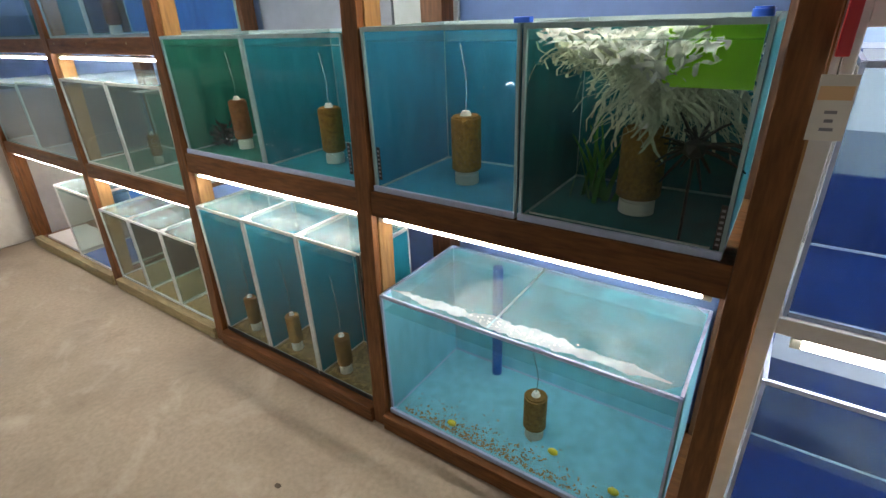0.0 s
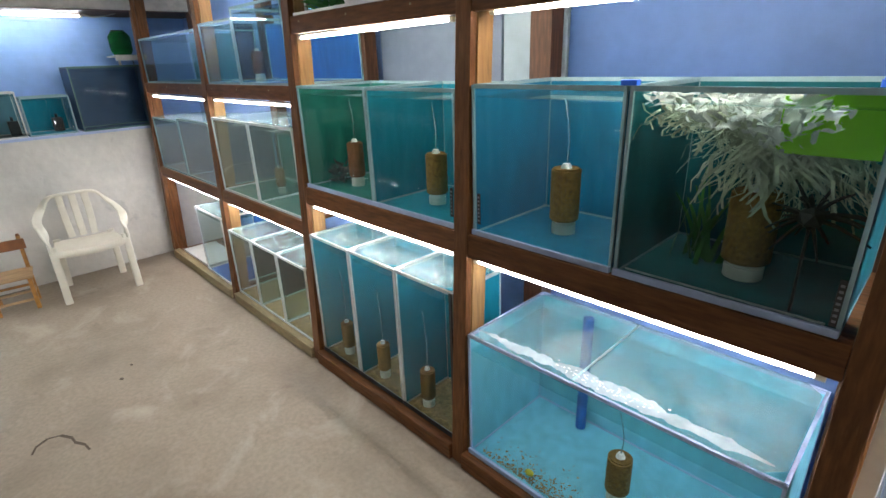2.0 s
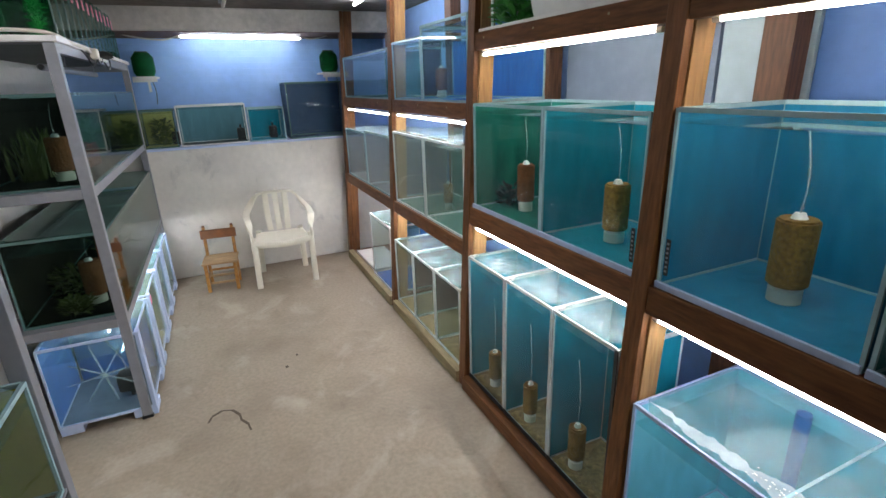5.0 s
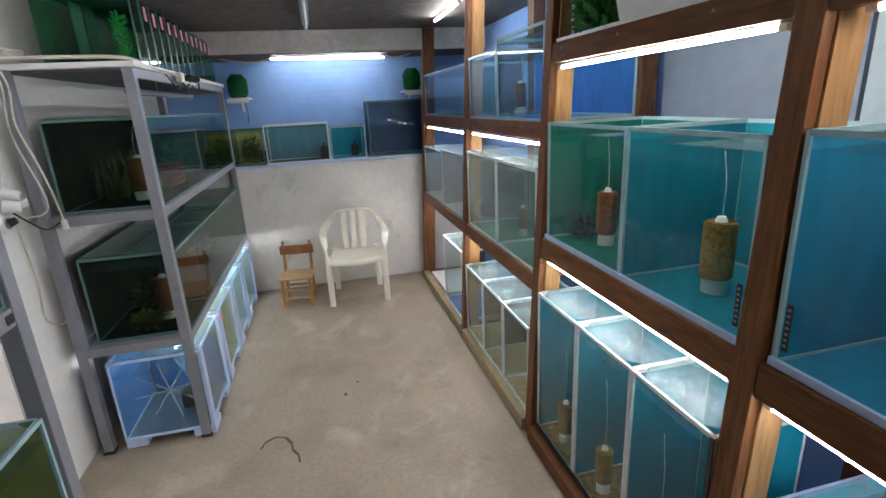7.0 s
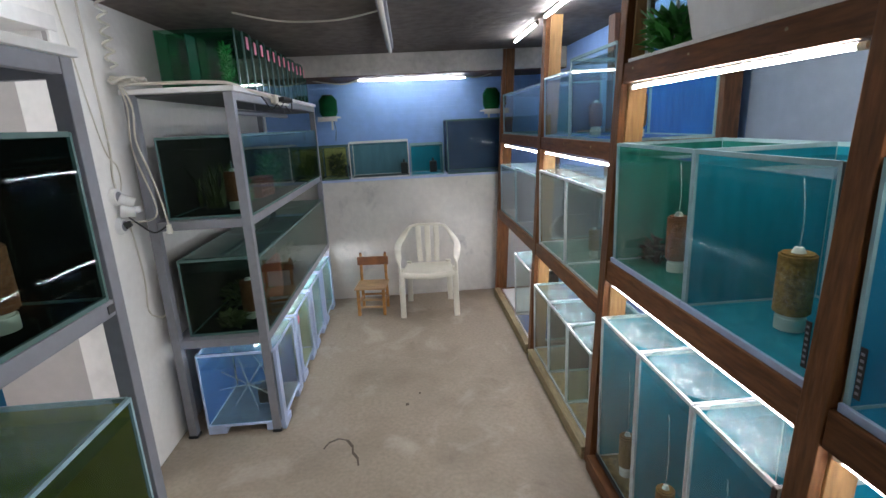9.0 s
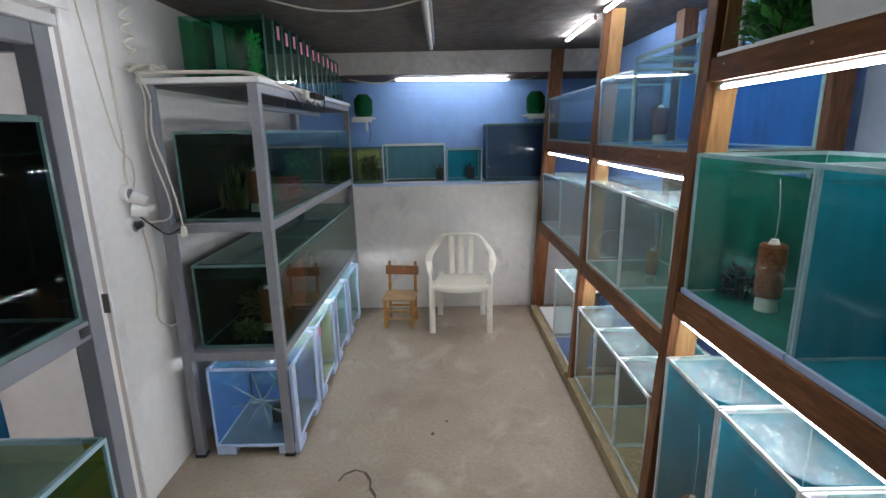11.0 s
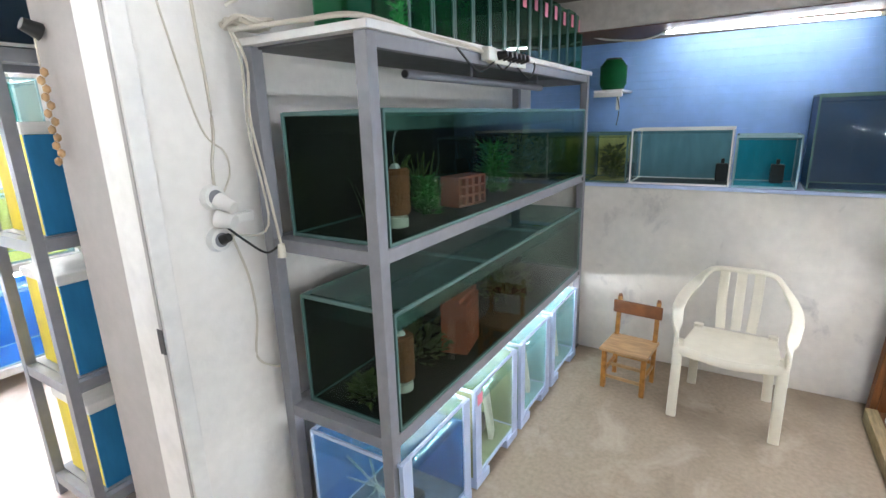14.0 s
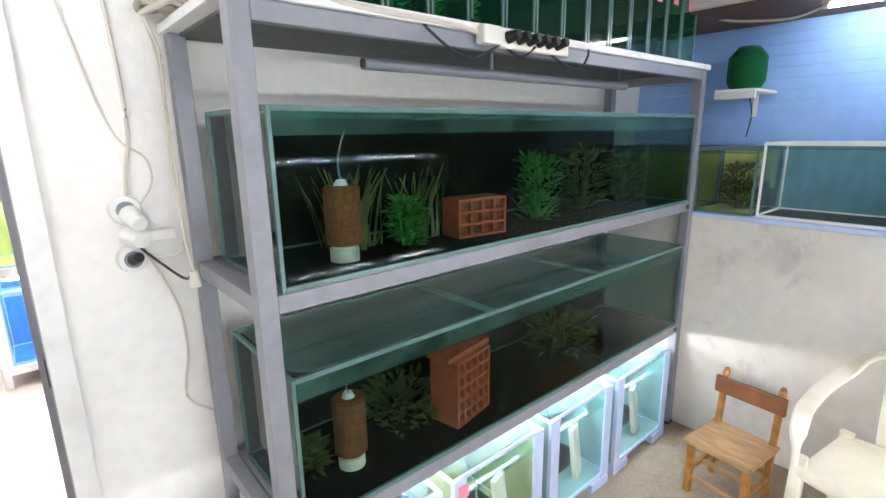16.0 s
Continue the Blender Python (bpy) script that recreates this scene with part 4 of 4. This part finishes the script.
# bedding and debris on the bottom of the light blue tank
bm = bmesh.new()
for k in range(700):
    x, y = rnd.triangular(-1.1, -0.12, -0.85), 1.185 + abs(rnd.gauss(0, 0.05)) * rnd.random() * 1.6
    r = rnd.uniform(0.0008, 0.0034)
    bmesh.ops.create_icosphere(bm, subdivisions=1, radius=1, matrix=Matrix.Translation((x, y, 0.083)) @ Matrix.Rotation(rnd.uniform(0, 3), 4, "Z") @ Matrix.Diagonal((r * 2.6, r * 1.3, r * 0.3, 1)))
tagged(solid("mulm", bm, GRAVEL, "brown mulm scattered on the tank floor", "debris"), kind="stuff")
for x, y in ((-0.22, 1.25), (-0.86, 1.22), (-0.46, 1.3)):
    bm = bmesh.new()
    bmesh.ops.create_uvsphere(bm, u_segments=12, v_segments=8, radius=1, matrix=Matrix.Diagonal((0.02, 0.014, 0.012, 1)))
    solid("snail_shell", bm, YELLOW, "small yellow snail shell on the tank floor", "shell", "shells", at=(x, y, 0.094), smooth=True)

# ---- top shelf of bay two: plant and tub ----
leafy("leafy_plant", (-2.08, 1.32, 1.8565), 0.14, 0.14, 420, LEAF, "lush green leafy plant standing on the top shelf", 0.032, seed=31)
tub = thing("white_tub", (-1.62, 1.42, 1.8555), "white flared plastic tub on the top shelf", "tub")
bm = bmesh.new()
box(bm, -0.3, -0.14, 0.012, 0.3, 0.14, 0.2, 0, 0.02)
for v in bm.verts:
    v.co.x *= 1 + 0.6 * v.co.z
    v.co.y *= 1 + 0.9 * v.co.z
part("body", bm, WHITE, tub, "", True)
part("foot", block(-0.28, -0.12, 0, 0.28, 0.12, 0.0125), WHITE, tub)
part("lip", block(-0.355, -0.185, 0.2005, 0.355, 0.185, 0.214, 0, 0.004), WHITE, tub)
solid("shelf_liner", block(-0.5, -0.012, 0, 0.5, 0.012, 0.012, bevel=0.002), WHITE, "white strip along the top shelf edge", "strip", at=(-1.77, 1.24, 1.8552))


# ---- the plastic armchair ----
def band(points, wide, thick, up=(0, 0, 1)):
    """A flat rounded strip along a smooth line."""
    bm = sweep(points, 1.0, 10)
    n = 10
    bm.verts.ensure_lookup_table()
    rings = [bm.verts[i:i + n] for i in range(0, len(bm.verts), n)]
    cs = [sum((v.co for v in r), Vector()) / n for r in rings]
    for i, r in enumerate(rings):
        d = (cs[min(i + 1, len(cs) - 1)] - cs[max(i - 1, 0)]).normalized()
        a = d.cross(Vector(up))
        a = a.normalized() if a.length > 1e-3 else Vector((0, 1, 0))
        b = d.cross(a).normalized()
        for k, v in enumerate(r):
            t = 2 * math.pi * k / n
            c, s = math.cos(t), math.sin(t)
            q = lambda u: math.copysign(abs(u) ** 0.6, u)
            v.co = cs[i] + a * q(c) * wide / 2 + b * q(s) * thick / 2
    return bm


ch = thing("plastic_armchair", (-4.63, 0.475, 0), "cream moulded plastic garden armchair against the half wall", "chair", rz=-3)
bm = bmesh.new()
bmesh.ops.create_grid(bm, x_segments=14, y_segments=14, size=1)
for v in bm.verts:
    x, y = v.co.x, v.co.y
    wdt = 0.235 - 0.035 * (1 - x) / 2
    rr = 1 - 0.12 * abs(y) ** 4
    v.co = Vector((0.015 + 0.215 * x * rr, wdt * y, 0.405 - 0.018 * (1 - x * x * 0.5) * (1 - y * y) - 0.02 * max(0, x) ** 4 - 0.012 * (1 - x) / 2))
res = bmesh.ops.extrude_face_region(bm, geom=bm.faces[:])
for v in [g for g in res["geom"] if isinstance(g, bmesh.types.BMVert)]:
    v.co.z -= 0.022
part("seat", bm, CHAIR, ch, "", True)
for s in (-1, 1):
    part("arm", band([(-0.235, 0.0, 0.745), (-0.235, s * 0.1, 0.745), (-0.23, s * 0.165, 0.725), (-0.2, s * 0.225, 0.65), (-0.09, s * 0.262, 0.61), (0.06, s * 0.268, 0.595),
                      (0.16, s * 0.26, 0.59), (0.215, s * 0.25, 0.53), (0.215, s * 0.245, 0.42)], 0.06, 0.022, (0, 0.3, 1)), CHAIR, ch, "", True)
    part("front_leg", band([(0.205, s * 0.235, 0.45), (0.215, s * 0.236, 0.25), (0.225, s * 0.238, 0.0)], 0.05, 0.032, (1, 0, 0)), CHAIR, ch, "", True)
    part("rear_leg", band([(-0.17, s * 0.185, 0.41), (-0.185, s * 0.19, 0.2), (-0.205, s * 0.195, 0.0)], 0.05, 0.032, (1, 0, 0)), CHAIR, ch, "", True)
for y in (-0.085, 0.0, 0.085):
    part("back_slat", band([(-0.19, y * 0.9, 0.4), (-0.215, y, 0.55), (-0.236, y, 0.735)], 0.05, 0.014, (1, 0, 0)), CHAIR, ch, "", True)
part("front_apron", band([(0.215, -0.23, 0.395), (0.235, 0, 0.375), (0.215, 0.23, 0.395)], 0.02, 0.05, (0, 0, 1)), CHAIR, ch, "", True)

# ---- the child's wooden chair ----
st = thing("child_chair", (-4.64, -0.05, 0), "small honey-coloured wooden child's chair with a dark back rail", "chair", rz=-6)
for s in (-1, 1):
    part("front_leg", block(0.09, s * 0.115 - 0.014, 0, 0.118, s * 0.115 + 0.014, 0.249, 0, 0.004), STOOLW, st)
    part("rear_leg", band([(-0.11, s * 0.115, 0.0), (-0.115, s * 0.115, 0.26), (-0.14, s * 0.115, 0.515)], 0.028, 0.026, (1, 0, 0)), STOOLW, st, "", True)
    part("side_stretcher", block(-0.1, s * 0.115 - 0.008, 0.1, 0.0895, s * 0.115 + 0.008, 0.122, 0, 0.003), STOOLW, st)
    part("finial", rods(((-0.14, s * 0.115, 0.512), (-0.142, s * 0.115, 0.53), 0.014, 0.009)), STOOLD, st, "", True)
part("seat", block(-0.13, -0.14, 0.2495, 0.14, 0.14, 0.268, 0, 0.006), STOOLS, st, "worn flat wooden seat")
part("back_rail", block(-0.126, -0.145, 0.415, -0.105, 0.145, 0.495, 0, 0.007), STOOLD, st, "dark brown back rail")
part("front_stretcher", block(0.098, -0.1, 0.07, 0.11, 0.1, 0.088, 0, 0.003), STOOLS, st)
part("cross_stretcher", block(-0.01, -0.106, 0.103, 0.012, 0.106, 0.119, 0, 0.003), STOOLS, st)
part("rear_stretcher", block(-0.116, -0.1, 0.12, -0.104, 0.1, 0.14, 0, 0.003), STOOLW, st)

# ---- narrow tanks on the steel rack ----
for k in range(13):
    xa = -3.08 - k * 0.143
    j = thing("narrow_tank", (xa - 0.068, -0.7, 1.886), "narrow green-tinted glass tank with a pink label" if k else "narrow green tank with a bright plant inside", "fish tank", "narrow tanks")
    h, w, d = 0.3 + 0.008 * (k % 2), 0.066, 0.2
    for b in ((-w, -d, 0, w, -d + 0.005, h), (-w, d - 0.005, 0, w, d, h), (-w, -d + 0.005, 0, -w + 0.005, d - 0.005, h), (w - 0.005, -d + 0.005, 0, w, d - 0.005, h)):
        part("glass_pane", block(*b), JAR, j).visible_shadow = False
    part("bottom", block(-w + 0.005, -d + 0.005, 0, w - 0.005, d - 0.005, 0.006), TEAL_DARK, j)
    part("seam", block(w - 0.006, d - 0.004, 0, w + 0.002, d + 0.002, h), EDGE_DARK, j)
    part("seam", block(-w - 0.002, d - 0.004, 0, -w + 0.006, d + 0.002, h), EDGE_DARK, j)
    part("divider", block(-w + 0.006, -0.05, 0.007, w - 0.006, -0.046, h - 0.02), TEAL_GREEN, j, "green backing inside")
    if k != 0:
        part("label", block(-0.02, d + 0.001, h - 0.085, 0.02, d + 0.0025, h - 0.02), PINK, j, "pink paper label")
    if k < 4:
        leafy("bushy_plant", (xa - 0.068, -0.58, 1.8925), 0.2 + 0.05 * (k == 0), 0.035, 120 + 200 * (k == 0), LEAF if k else LEAF_BRIGHT, "green plant in a narrow tank", 0.016, seed=40 + k)

# ---- cables, sockets and strip on the white wall and rack ----
def cable(points, r, label, mat=CABLE, name="cable"):
    return solid(name, sweep(points, r, 8), mat, label, "cable", "cables", smooth=True)


W = Y_LEFT + 0.006
cable([(-2.7, W, 2.27), (-2.71, W, 1.94), (-2.72, W, 1.75), (-2.72, W, 1.6), (-2.7, W, 1.5), (-2.69, W + 0.01, 1.4)], 0.005, "grey-white cable clipped down the wall")
cable([(-2.55, W, 2.27), (-2.61, W, 1.93), (-2.68, W, 1.62), (-2.75, W, 1.54), (-2.76, W, 1.47), (-2.72, W + 0.01, 1.41)], 0.003, "thin white cable looping on the wall")
cable([(-2.72, W + 0.02, 1.27), (-2.78, W, 1.1), (-2.79, W, 0.95), (-2.77, W, 0.8), (-2.825, W + 0.02, 0.74), (-2.828, -0.975, 0.75)], 0.004, "white cable hanging from the socket")
cable([(-2.78, -0.95, 1.905), (-2.805, -0.93, 1.8), (-2.8, -0.94, 1.65), (-2.79, -0.9, 1.5), (-2.79, -0.87, 1.35), (-2.8, -0.862, 1.23)], 0.0045, "beige cable hanging beside the steel rack")
cable([(-2.78, -0.96, 1.905), (-2.8, -0.95, 1.8), (-2.812, -0.97, 1.6), (-2.79, -0.9, 1.3), (-2.72, W + 0.03, 1.27)], 0.004, "beige cable hanging beside the steel rack")
cable([(-2.69, W + 0.03, 1.31), (-2.74, W + 0.06, 1.25), (-2.79, -0.93, 1.2), (-2.8, -0.87, 1.23)], 0.004, "short black cable at the wall socket", BLACK)
cable([(-2.78, -0.95, 1.902), (-2.82, -0.7, 1.905), (-2.84, -0.5, 1.898), (-3.1, -0.462, 1.875), (-3.4, -0.46, 1.87), (-3.56, -0.455, 1.85)], 0.008, "thick cream cable along the rack's top edge")
cable([(-3.3, -0.49, 1.9), (-3.33, -0.455, 1.84), (-3.45, -0.45, 1.79), (-3.56, -0.44, 1.83)], 0.004, "black cable drooping from the rack's top", BLACK)
cable([(-3.5, -0.49, 1.9), (-3.54, -0.452, 1.86), (-3.66, -0.45, 1.81), (-3.72, -0.44, 1.84)], 0.004, "black cable drooping from the rack's top", BLACK)
cable([(-3.8, -0.45, 1.83), (-3.95, -0.45, 1.79), (-4.02, -0.452, 1.85), (-4.05, -0.5, 1.9)], 0.004, "black cable drooping from the rack's top", BLACK)
cable([(-3.1, -0.5, 2.26), (-3.3, -0.3, 2.25), (-3.32, 0.0, 2.25), (-3.2, 0.24, 2.265)], 0.005, "white cable slung under the ceiling")
cable([(-5.18, 0.95, 2.09), (-5.17, 1.02, 2.07), (-5.14, 1.12, 2.08), (-5.12, 1.2, 2.105)], 0.006, "white cable at the end of the far tube")
cable([(-5.18, -0.08, 2.09), (-5.17, -0.2, 2.06), (-5.15, -0.4, 2.08), (-5.12, -0.5, 2.105)], 0.006, "white cable at the end of the far tube")
so = thing("wall_socket", (-2.685, Y_LEFT, 1.33), "white round wall sockets with adaptors plugged in", "socket")
for z in (-0.07, 0.07):
    part("plate", rods(((0, 0, z), (0, 0.022, z), 0.042, 0.036), n=24), WHITE, so, "", True)
    part("recess", rods(((0, 0.0225, z), (0, 0.024, z), 0.024), n=20), STEEL, so, "", True)
part("adaptor", rods(((-0.005, 0.024, 0.06), (-0.02, 0.08, 0.035), 0.026, 0.02), n=16), WHITE, so, "", True)
part("plug", rods(((0.0, 0.024, -0.07), (-0.01, 0.05, -0.06), 0.018, 0.014), n=14), BLACK, so, "black plug", True)
part("adaptor", rods(((0.0, 0.02, 0.0), (-0.02, 0.075, -0.01), 0.03, 0.022), n=16), WHITE, so, "", True)
part("adaptor_arm", block(-0.11, 0.03, -0.02, -0.02, 0.06, 0.012, 0, 0.006), WHITE, so)
cl = thing("cord_switch", (-2.8, -0.862, 1.19), "cream in-line connector at the end of a cord", "connector")
part("body", rods(((0, 0, 0), (0, 0, 0.045), 0.016, 0.011)), CREAM, cl, "", True)
sw = thing("coiled_cable", (-2.8, -1.0, 1.9), "stack of white coiled cable on the rack's corner", "cable")
part("coil", sweep([(0.02 * math.cos(a * 0.9) - 0.02, 0.02 * math.sin(a * 0.9) + 0.01, 0.08 + a * 0.008) for a in range(0, 42)], 0.006, 6), CREAM, sw, "", True)
part("tangle", sweep([(0.05 * math.cos(a * 1.3) - 0.05 + 0.002 * a, 0.06 * math.sin(a * 1.1) + 0.06, 0.012 + 0.025 * (a % 3) * 0.5) for a in range(0, 20)], 0.008, 6), CABLE, sw, "tangled cable", True)
ps = thing("power_strip", (-3.56, -0.463, 1.825), "cream power strip with a row of black plugs", "power strip")
part("body", block(-0.33, -0.0, -0.0, 0.02, 0.022, 0.05, 0, 0.006), CREAM, ps)
for k in range(6):
    part("plug", rods(((-0.04 - k * 0.045, 0.0225, 0.03), (-0.045 - k * 0.045, 0.06, 0.036), 0.018, 0.013), n=12), BLACK, ps, "black plug", True)
part("box", block(-0.0, -0.0, 0.004, 0.07, 0.035, 0.055, 0, 0.008), CREAM, ps, "round-edged cream box")


# ---- brackets with green jars on the far wall ----
def green_jar(y, dish):
    s = thing("bracket_shelf", (-5.46, y, 1.74), "small white bracket shelf on the blue wall", "shelf", "bracket shelves")
    part("board", block(0, -0.09, 0.02, 0.32, 0.09, 0.035, 0, 0.004), WHITE, s)
    part("lip", block(0.3, -0.09, -0.01, 0.32, 0.09, 0.0195, 0, 0.003), WHITE, s)
    part("bracket", block(0, -0.01, -0.09, 0.02, 0.01, 0.0195), WHITE, s)
    j = thing("green_jar", (-5.27, y, 1.776), "round bottle-green jar on a bracket shelf", "jar", "green jars")
    bm = rods(((0, 0, 0), (0, 0, 0.04), 0.065, 0.085), ((0, 0, 0.04), (0, 0, 0.15), 0.085, 0.085), ((0, 0, 0.15), (0, 0, 0.19), 0.085, 0.055), n=24)
    part("body", bm, GREEN_JAR, j, "", True)
    part("lid", rods(((0, 0, 0.19), (0, 0, 0.2), 0.05), n=20), BLACK, j, "", True)
    cable([(-5.2, y + 0.04, 1.762), (-5.22, y + 0.06, 1.66), (-5.21, y + 0.05, 1.55)], 0.003, "thin dark cable hanging from a bracket shelf", BLACK)


green_jar(-0.38, False)
green_jar(1.2, True)

# ---- dirt mark on the floor ----
bm = bmesh.new()
pts = [(-2.63, -0.2), (-2.68, -0.18), (-2.71, -0.13), (-2.69, -0.08), (-2.63, -0.045), (-2.58, -0.04), (-2.53, -0.01), (-2.47, 0.0)]
for k, ((xa, ya), (xb, yb)) in enumerate(zip(pts, pts[1:])):
    rod(bm, (xa, ya, 0.0), (xb, yb, 0.0), 0.006 + 0.003 * (k % 2), n=6)
for v in bm.verts:
    v.co.z = max(0.0004, v.co.z * 0.2)
solid("dried_weed", bm, CRACK, "dark dried strand of weed on the concrete floor", "debris")
for x, y, r in ((-3.0, 0.25, 0.012), (-3.12, 0.33, 0.009), (-1.3, 0.68, 0.012)):
    bm = bmesh.new()
    bmesh.ops.create_icosphere(bm, subdivisions=1, radius=1, matrix=Matrix.Diagonal((r * 1.4, r, 0.003, 1)))
    solid("dirt_crumb", bm, CRACK, "dark crumb of dirt on the concrete floor", "debris", "crumbs", at=(x, y, 0.002))

# ---- the white rack past the timber rack ----
wr = thing("white_rack", (0.042, 1.235, 0), "white aluminium rack with deep-blue tanks", "rack")
for x in (0.0, 1.12):
    for y in (0.0, 0.5):
        part("post", block(x, y, 0, x + 0.04, y + 0.04, 2.2, 0, 0.003), ALU, wr)
for z in (0.1, 0.87, 1.54):
    for y in (0.002, 0.502):
        part("rail", block(0.0405, y, z, 1.1195, y + 0.036, z + 0.045, 0, 0.003), ALU, wr)
    for x in (0.002, 1.122):
        part("cross_rail", block(x, 0.0405, z, x + 0.036, 0.4995, z + 0.045, 0, 0.003), ALU, wr)
    part("shelf", block(0.041, 0.0395, z + 0.02, 1.119, 0.5, z + 0.044), WHITE, wr)
for z0, z1 in ((0.146, 0.72), (0.916, 1.48), (1.586, 2.05)):
    o = tank(0.09, 1.15, 1.25, 1.72, z0, z1, ROYAL, "deep-blue-backed glass tank on a white rack", group="tanks on the white rack", edge=EDGE_LILAC, floor=ROYAL, water=0.62)
    part("dry_back", block(-0.5, 0.222, 0.62 * (z1 - z0), 0.5, 0.228, z1 - z0 - 0.012), GREY_BOARD, o, "pale back above the water line")
tube_lamp((0.12, 1.26, 0.845), (1.15, 1.26, 0.845), COOL, 0.011)
tube_lamp((0.12, 1.26, 1.515), (1.15, 1.26, 1.515), COOL, 0.011)
tag = thing("price_tag", (0.062, 1.18, 1.345), "plastic-sleeved price tag hanging from the rack post", "price tag", rz=12)
part("card", block(-0.03, 0, 0, 0.03, 0.002, 0.12), PAPER, tag)
part("band", block(-0.027, -0.001, 0.075, 0.027, -0.0002, 0.1), PEACH, tag, "peach printed band")
for k, wd in enumerate((0.02, 0.014, 0.022)):
    part("print_bar", block(-wd / 2, -0.001, 0.05 - k * 0.016, wd / 2, -0.0002, 0.056 - k * 0.016), STEEL, tag, "grey line of print")
part("holder", block(-0.018, 0.0, 0.15, 0.004, 0.008, 0.27, 0, 0.002), RED, tag, "red plastic holder")
part("string", rods(((-0.006, 0.002, 0.118), (-0.006, 0.004, 0.152), 0.002), n=6), BLACK, tag)


# ---- the next room through the doorway ----
def grey_rack(x0, y0, w, d, h, levels, label, mat=STEEL):
    o = thing("steel_shelf_unit", (x0, y0, 0), label, "rack", "racks in the next room")
    for x in (0, w - 0.04):
        for y in (0, d - 0.04):
            part("leg", block(x, y, 0, x + 0.04, y + 0.04, h, 0, 0.002), mat, o)
    for z in levels:
        for y in (0.002, d - 0.038):
            part("rail", block(0.0405, y, z - 0.05, w - 0.0405, y + 0.036, z - 0.004, 0, 0.002), mat, o)
        for x in (0.002, w - 0.038):
            part("cross_rail", block(x, 0.0405, z - 0.05, x + 0.036, d - 0.0405, z - 0.004, 0, 0.002), mat, o)
        part("shelf", block(0.041, 0.041, z - 0.02, w - 0.041, d - 0.041, z - 0.001), mat, o)
    return o


COBALT_LITE = backing("mid_blue_panel", (0.03, 0.2, 0.42), 0.2)
grey_rack(-2.92, -2.14, 0.5, 0.42, 1.92, (0.12, 0.66, 1.24, 1.9), "grey steel shelf unit with yellow tubs")
# tubs face the doorway with a yellow flank and a blue end
for z, h in ((0.12, 0.36), (0.66, 0.38), (1.24, 0.37)):
    o = thing("storage_tub", (-2.86, -2.09, z), "yellow plastic tub with a blue front and white lid", "tub", "yellow tubs")
    part("body", block(0, 0, 0, 0.37, 0.3, h, 0, 0.006), YELLOW, o)
    part("front_panel", block(0.0, 0.301, 0, 0.37, 0.312, h, 0, 0.001), COBALT_LITE, o, "blue front panel")
    part("lid", block(-0.01, -0.012, h + 0.001, 0.38, 0.325, h + 0.045, 0, 0.01), WHITE, o, "white lid")
tank(-2.88, -2.46, -2.1, -1.75, 1.903, 2.3, NAVY, "dark navy tank on the shelf unit", axis="Y", group="tanks in the next room", edge=WHITE, side=NAVY, pane=GLASS)
for x0, lv in ((-3.3, (0.14, 0.8, 1.45)), (-2.1, (0.14, 0.8, 1.45))):
    grey_rack(x0, -4.0, 1.1, 0.5, 2.1, lv, "white-grey steel rack with green and blue tanks", ALU)
    for z, hh, c in ((0.14, 0.5, COBALT), (0.8, 0.45, YELLOWB), (1.45, 0.5, TEAL_GREEN)):
        tank(x0 + 0.06, x0 + 1.04, -3.95, -3.54, z, z + hh, c, "tinted glass tank on a rack in the next room", axis="Y", group="tanks in the next room", edge=EDGE, floor=c)
    tube_lamp((x0 + 0.1, -3.56, 0.72), (x0 + 1.0, -3.56, 0.72), COOL, 0.011)
    tube_lamp((x0 + 0.1, -3.56, 1.375), (x0 + 1.0, -3.56, 1.375), COOL, 0.011)
    tube_lamp((x0 + 0.1, -3.56, 2.03), (x0 + 1.0, -3.56, 2.03), COOL, 0.011)
ho = thing("hanging_string", (-2.525, -1.56, 1.5), "string of dried pods hanging from a dark hook", "ornament")
part("hook", rods(((0, 0, 0.43), (0.05, 0, 0.45), 0.03, 0.02), n=10), BLACK, ho, "dark hook", True)
part("cord", sweep([(0.02, 0, 0.43), (0.022, 0, 0.3), (0.02, 0, 0.02)], 0.003, 6), CABLE, ho, "", True)
for k in range(12):
    bm = bmesh.new()
    bmesh.ops.create_icosphere(bm, subdivisions=1, radius=1, matrix=Matrix.Translation((0.024 + 0.006 * (-1) ** k, 0.004 * (k % 3), 0.02 + k * 0.026)) @ Matrix.Diagonal((0.013, 0.013, 0.016, 1)))
    part("pod", bm, STOOLS, ho, "", True)
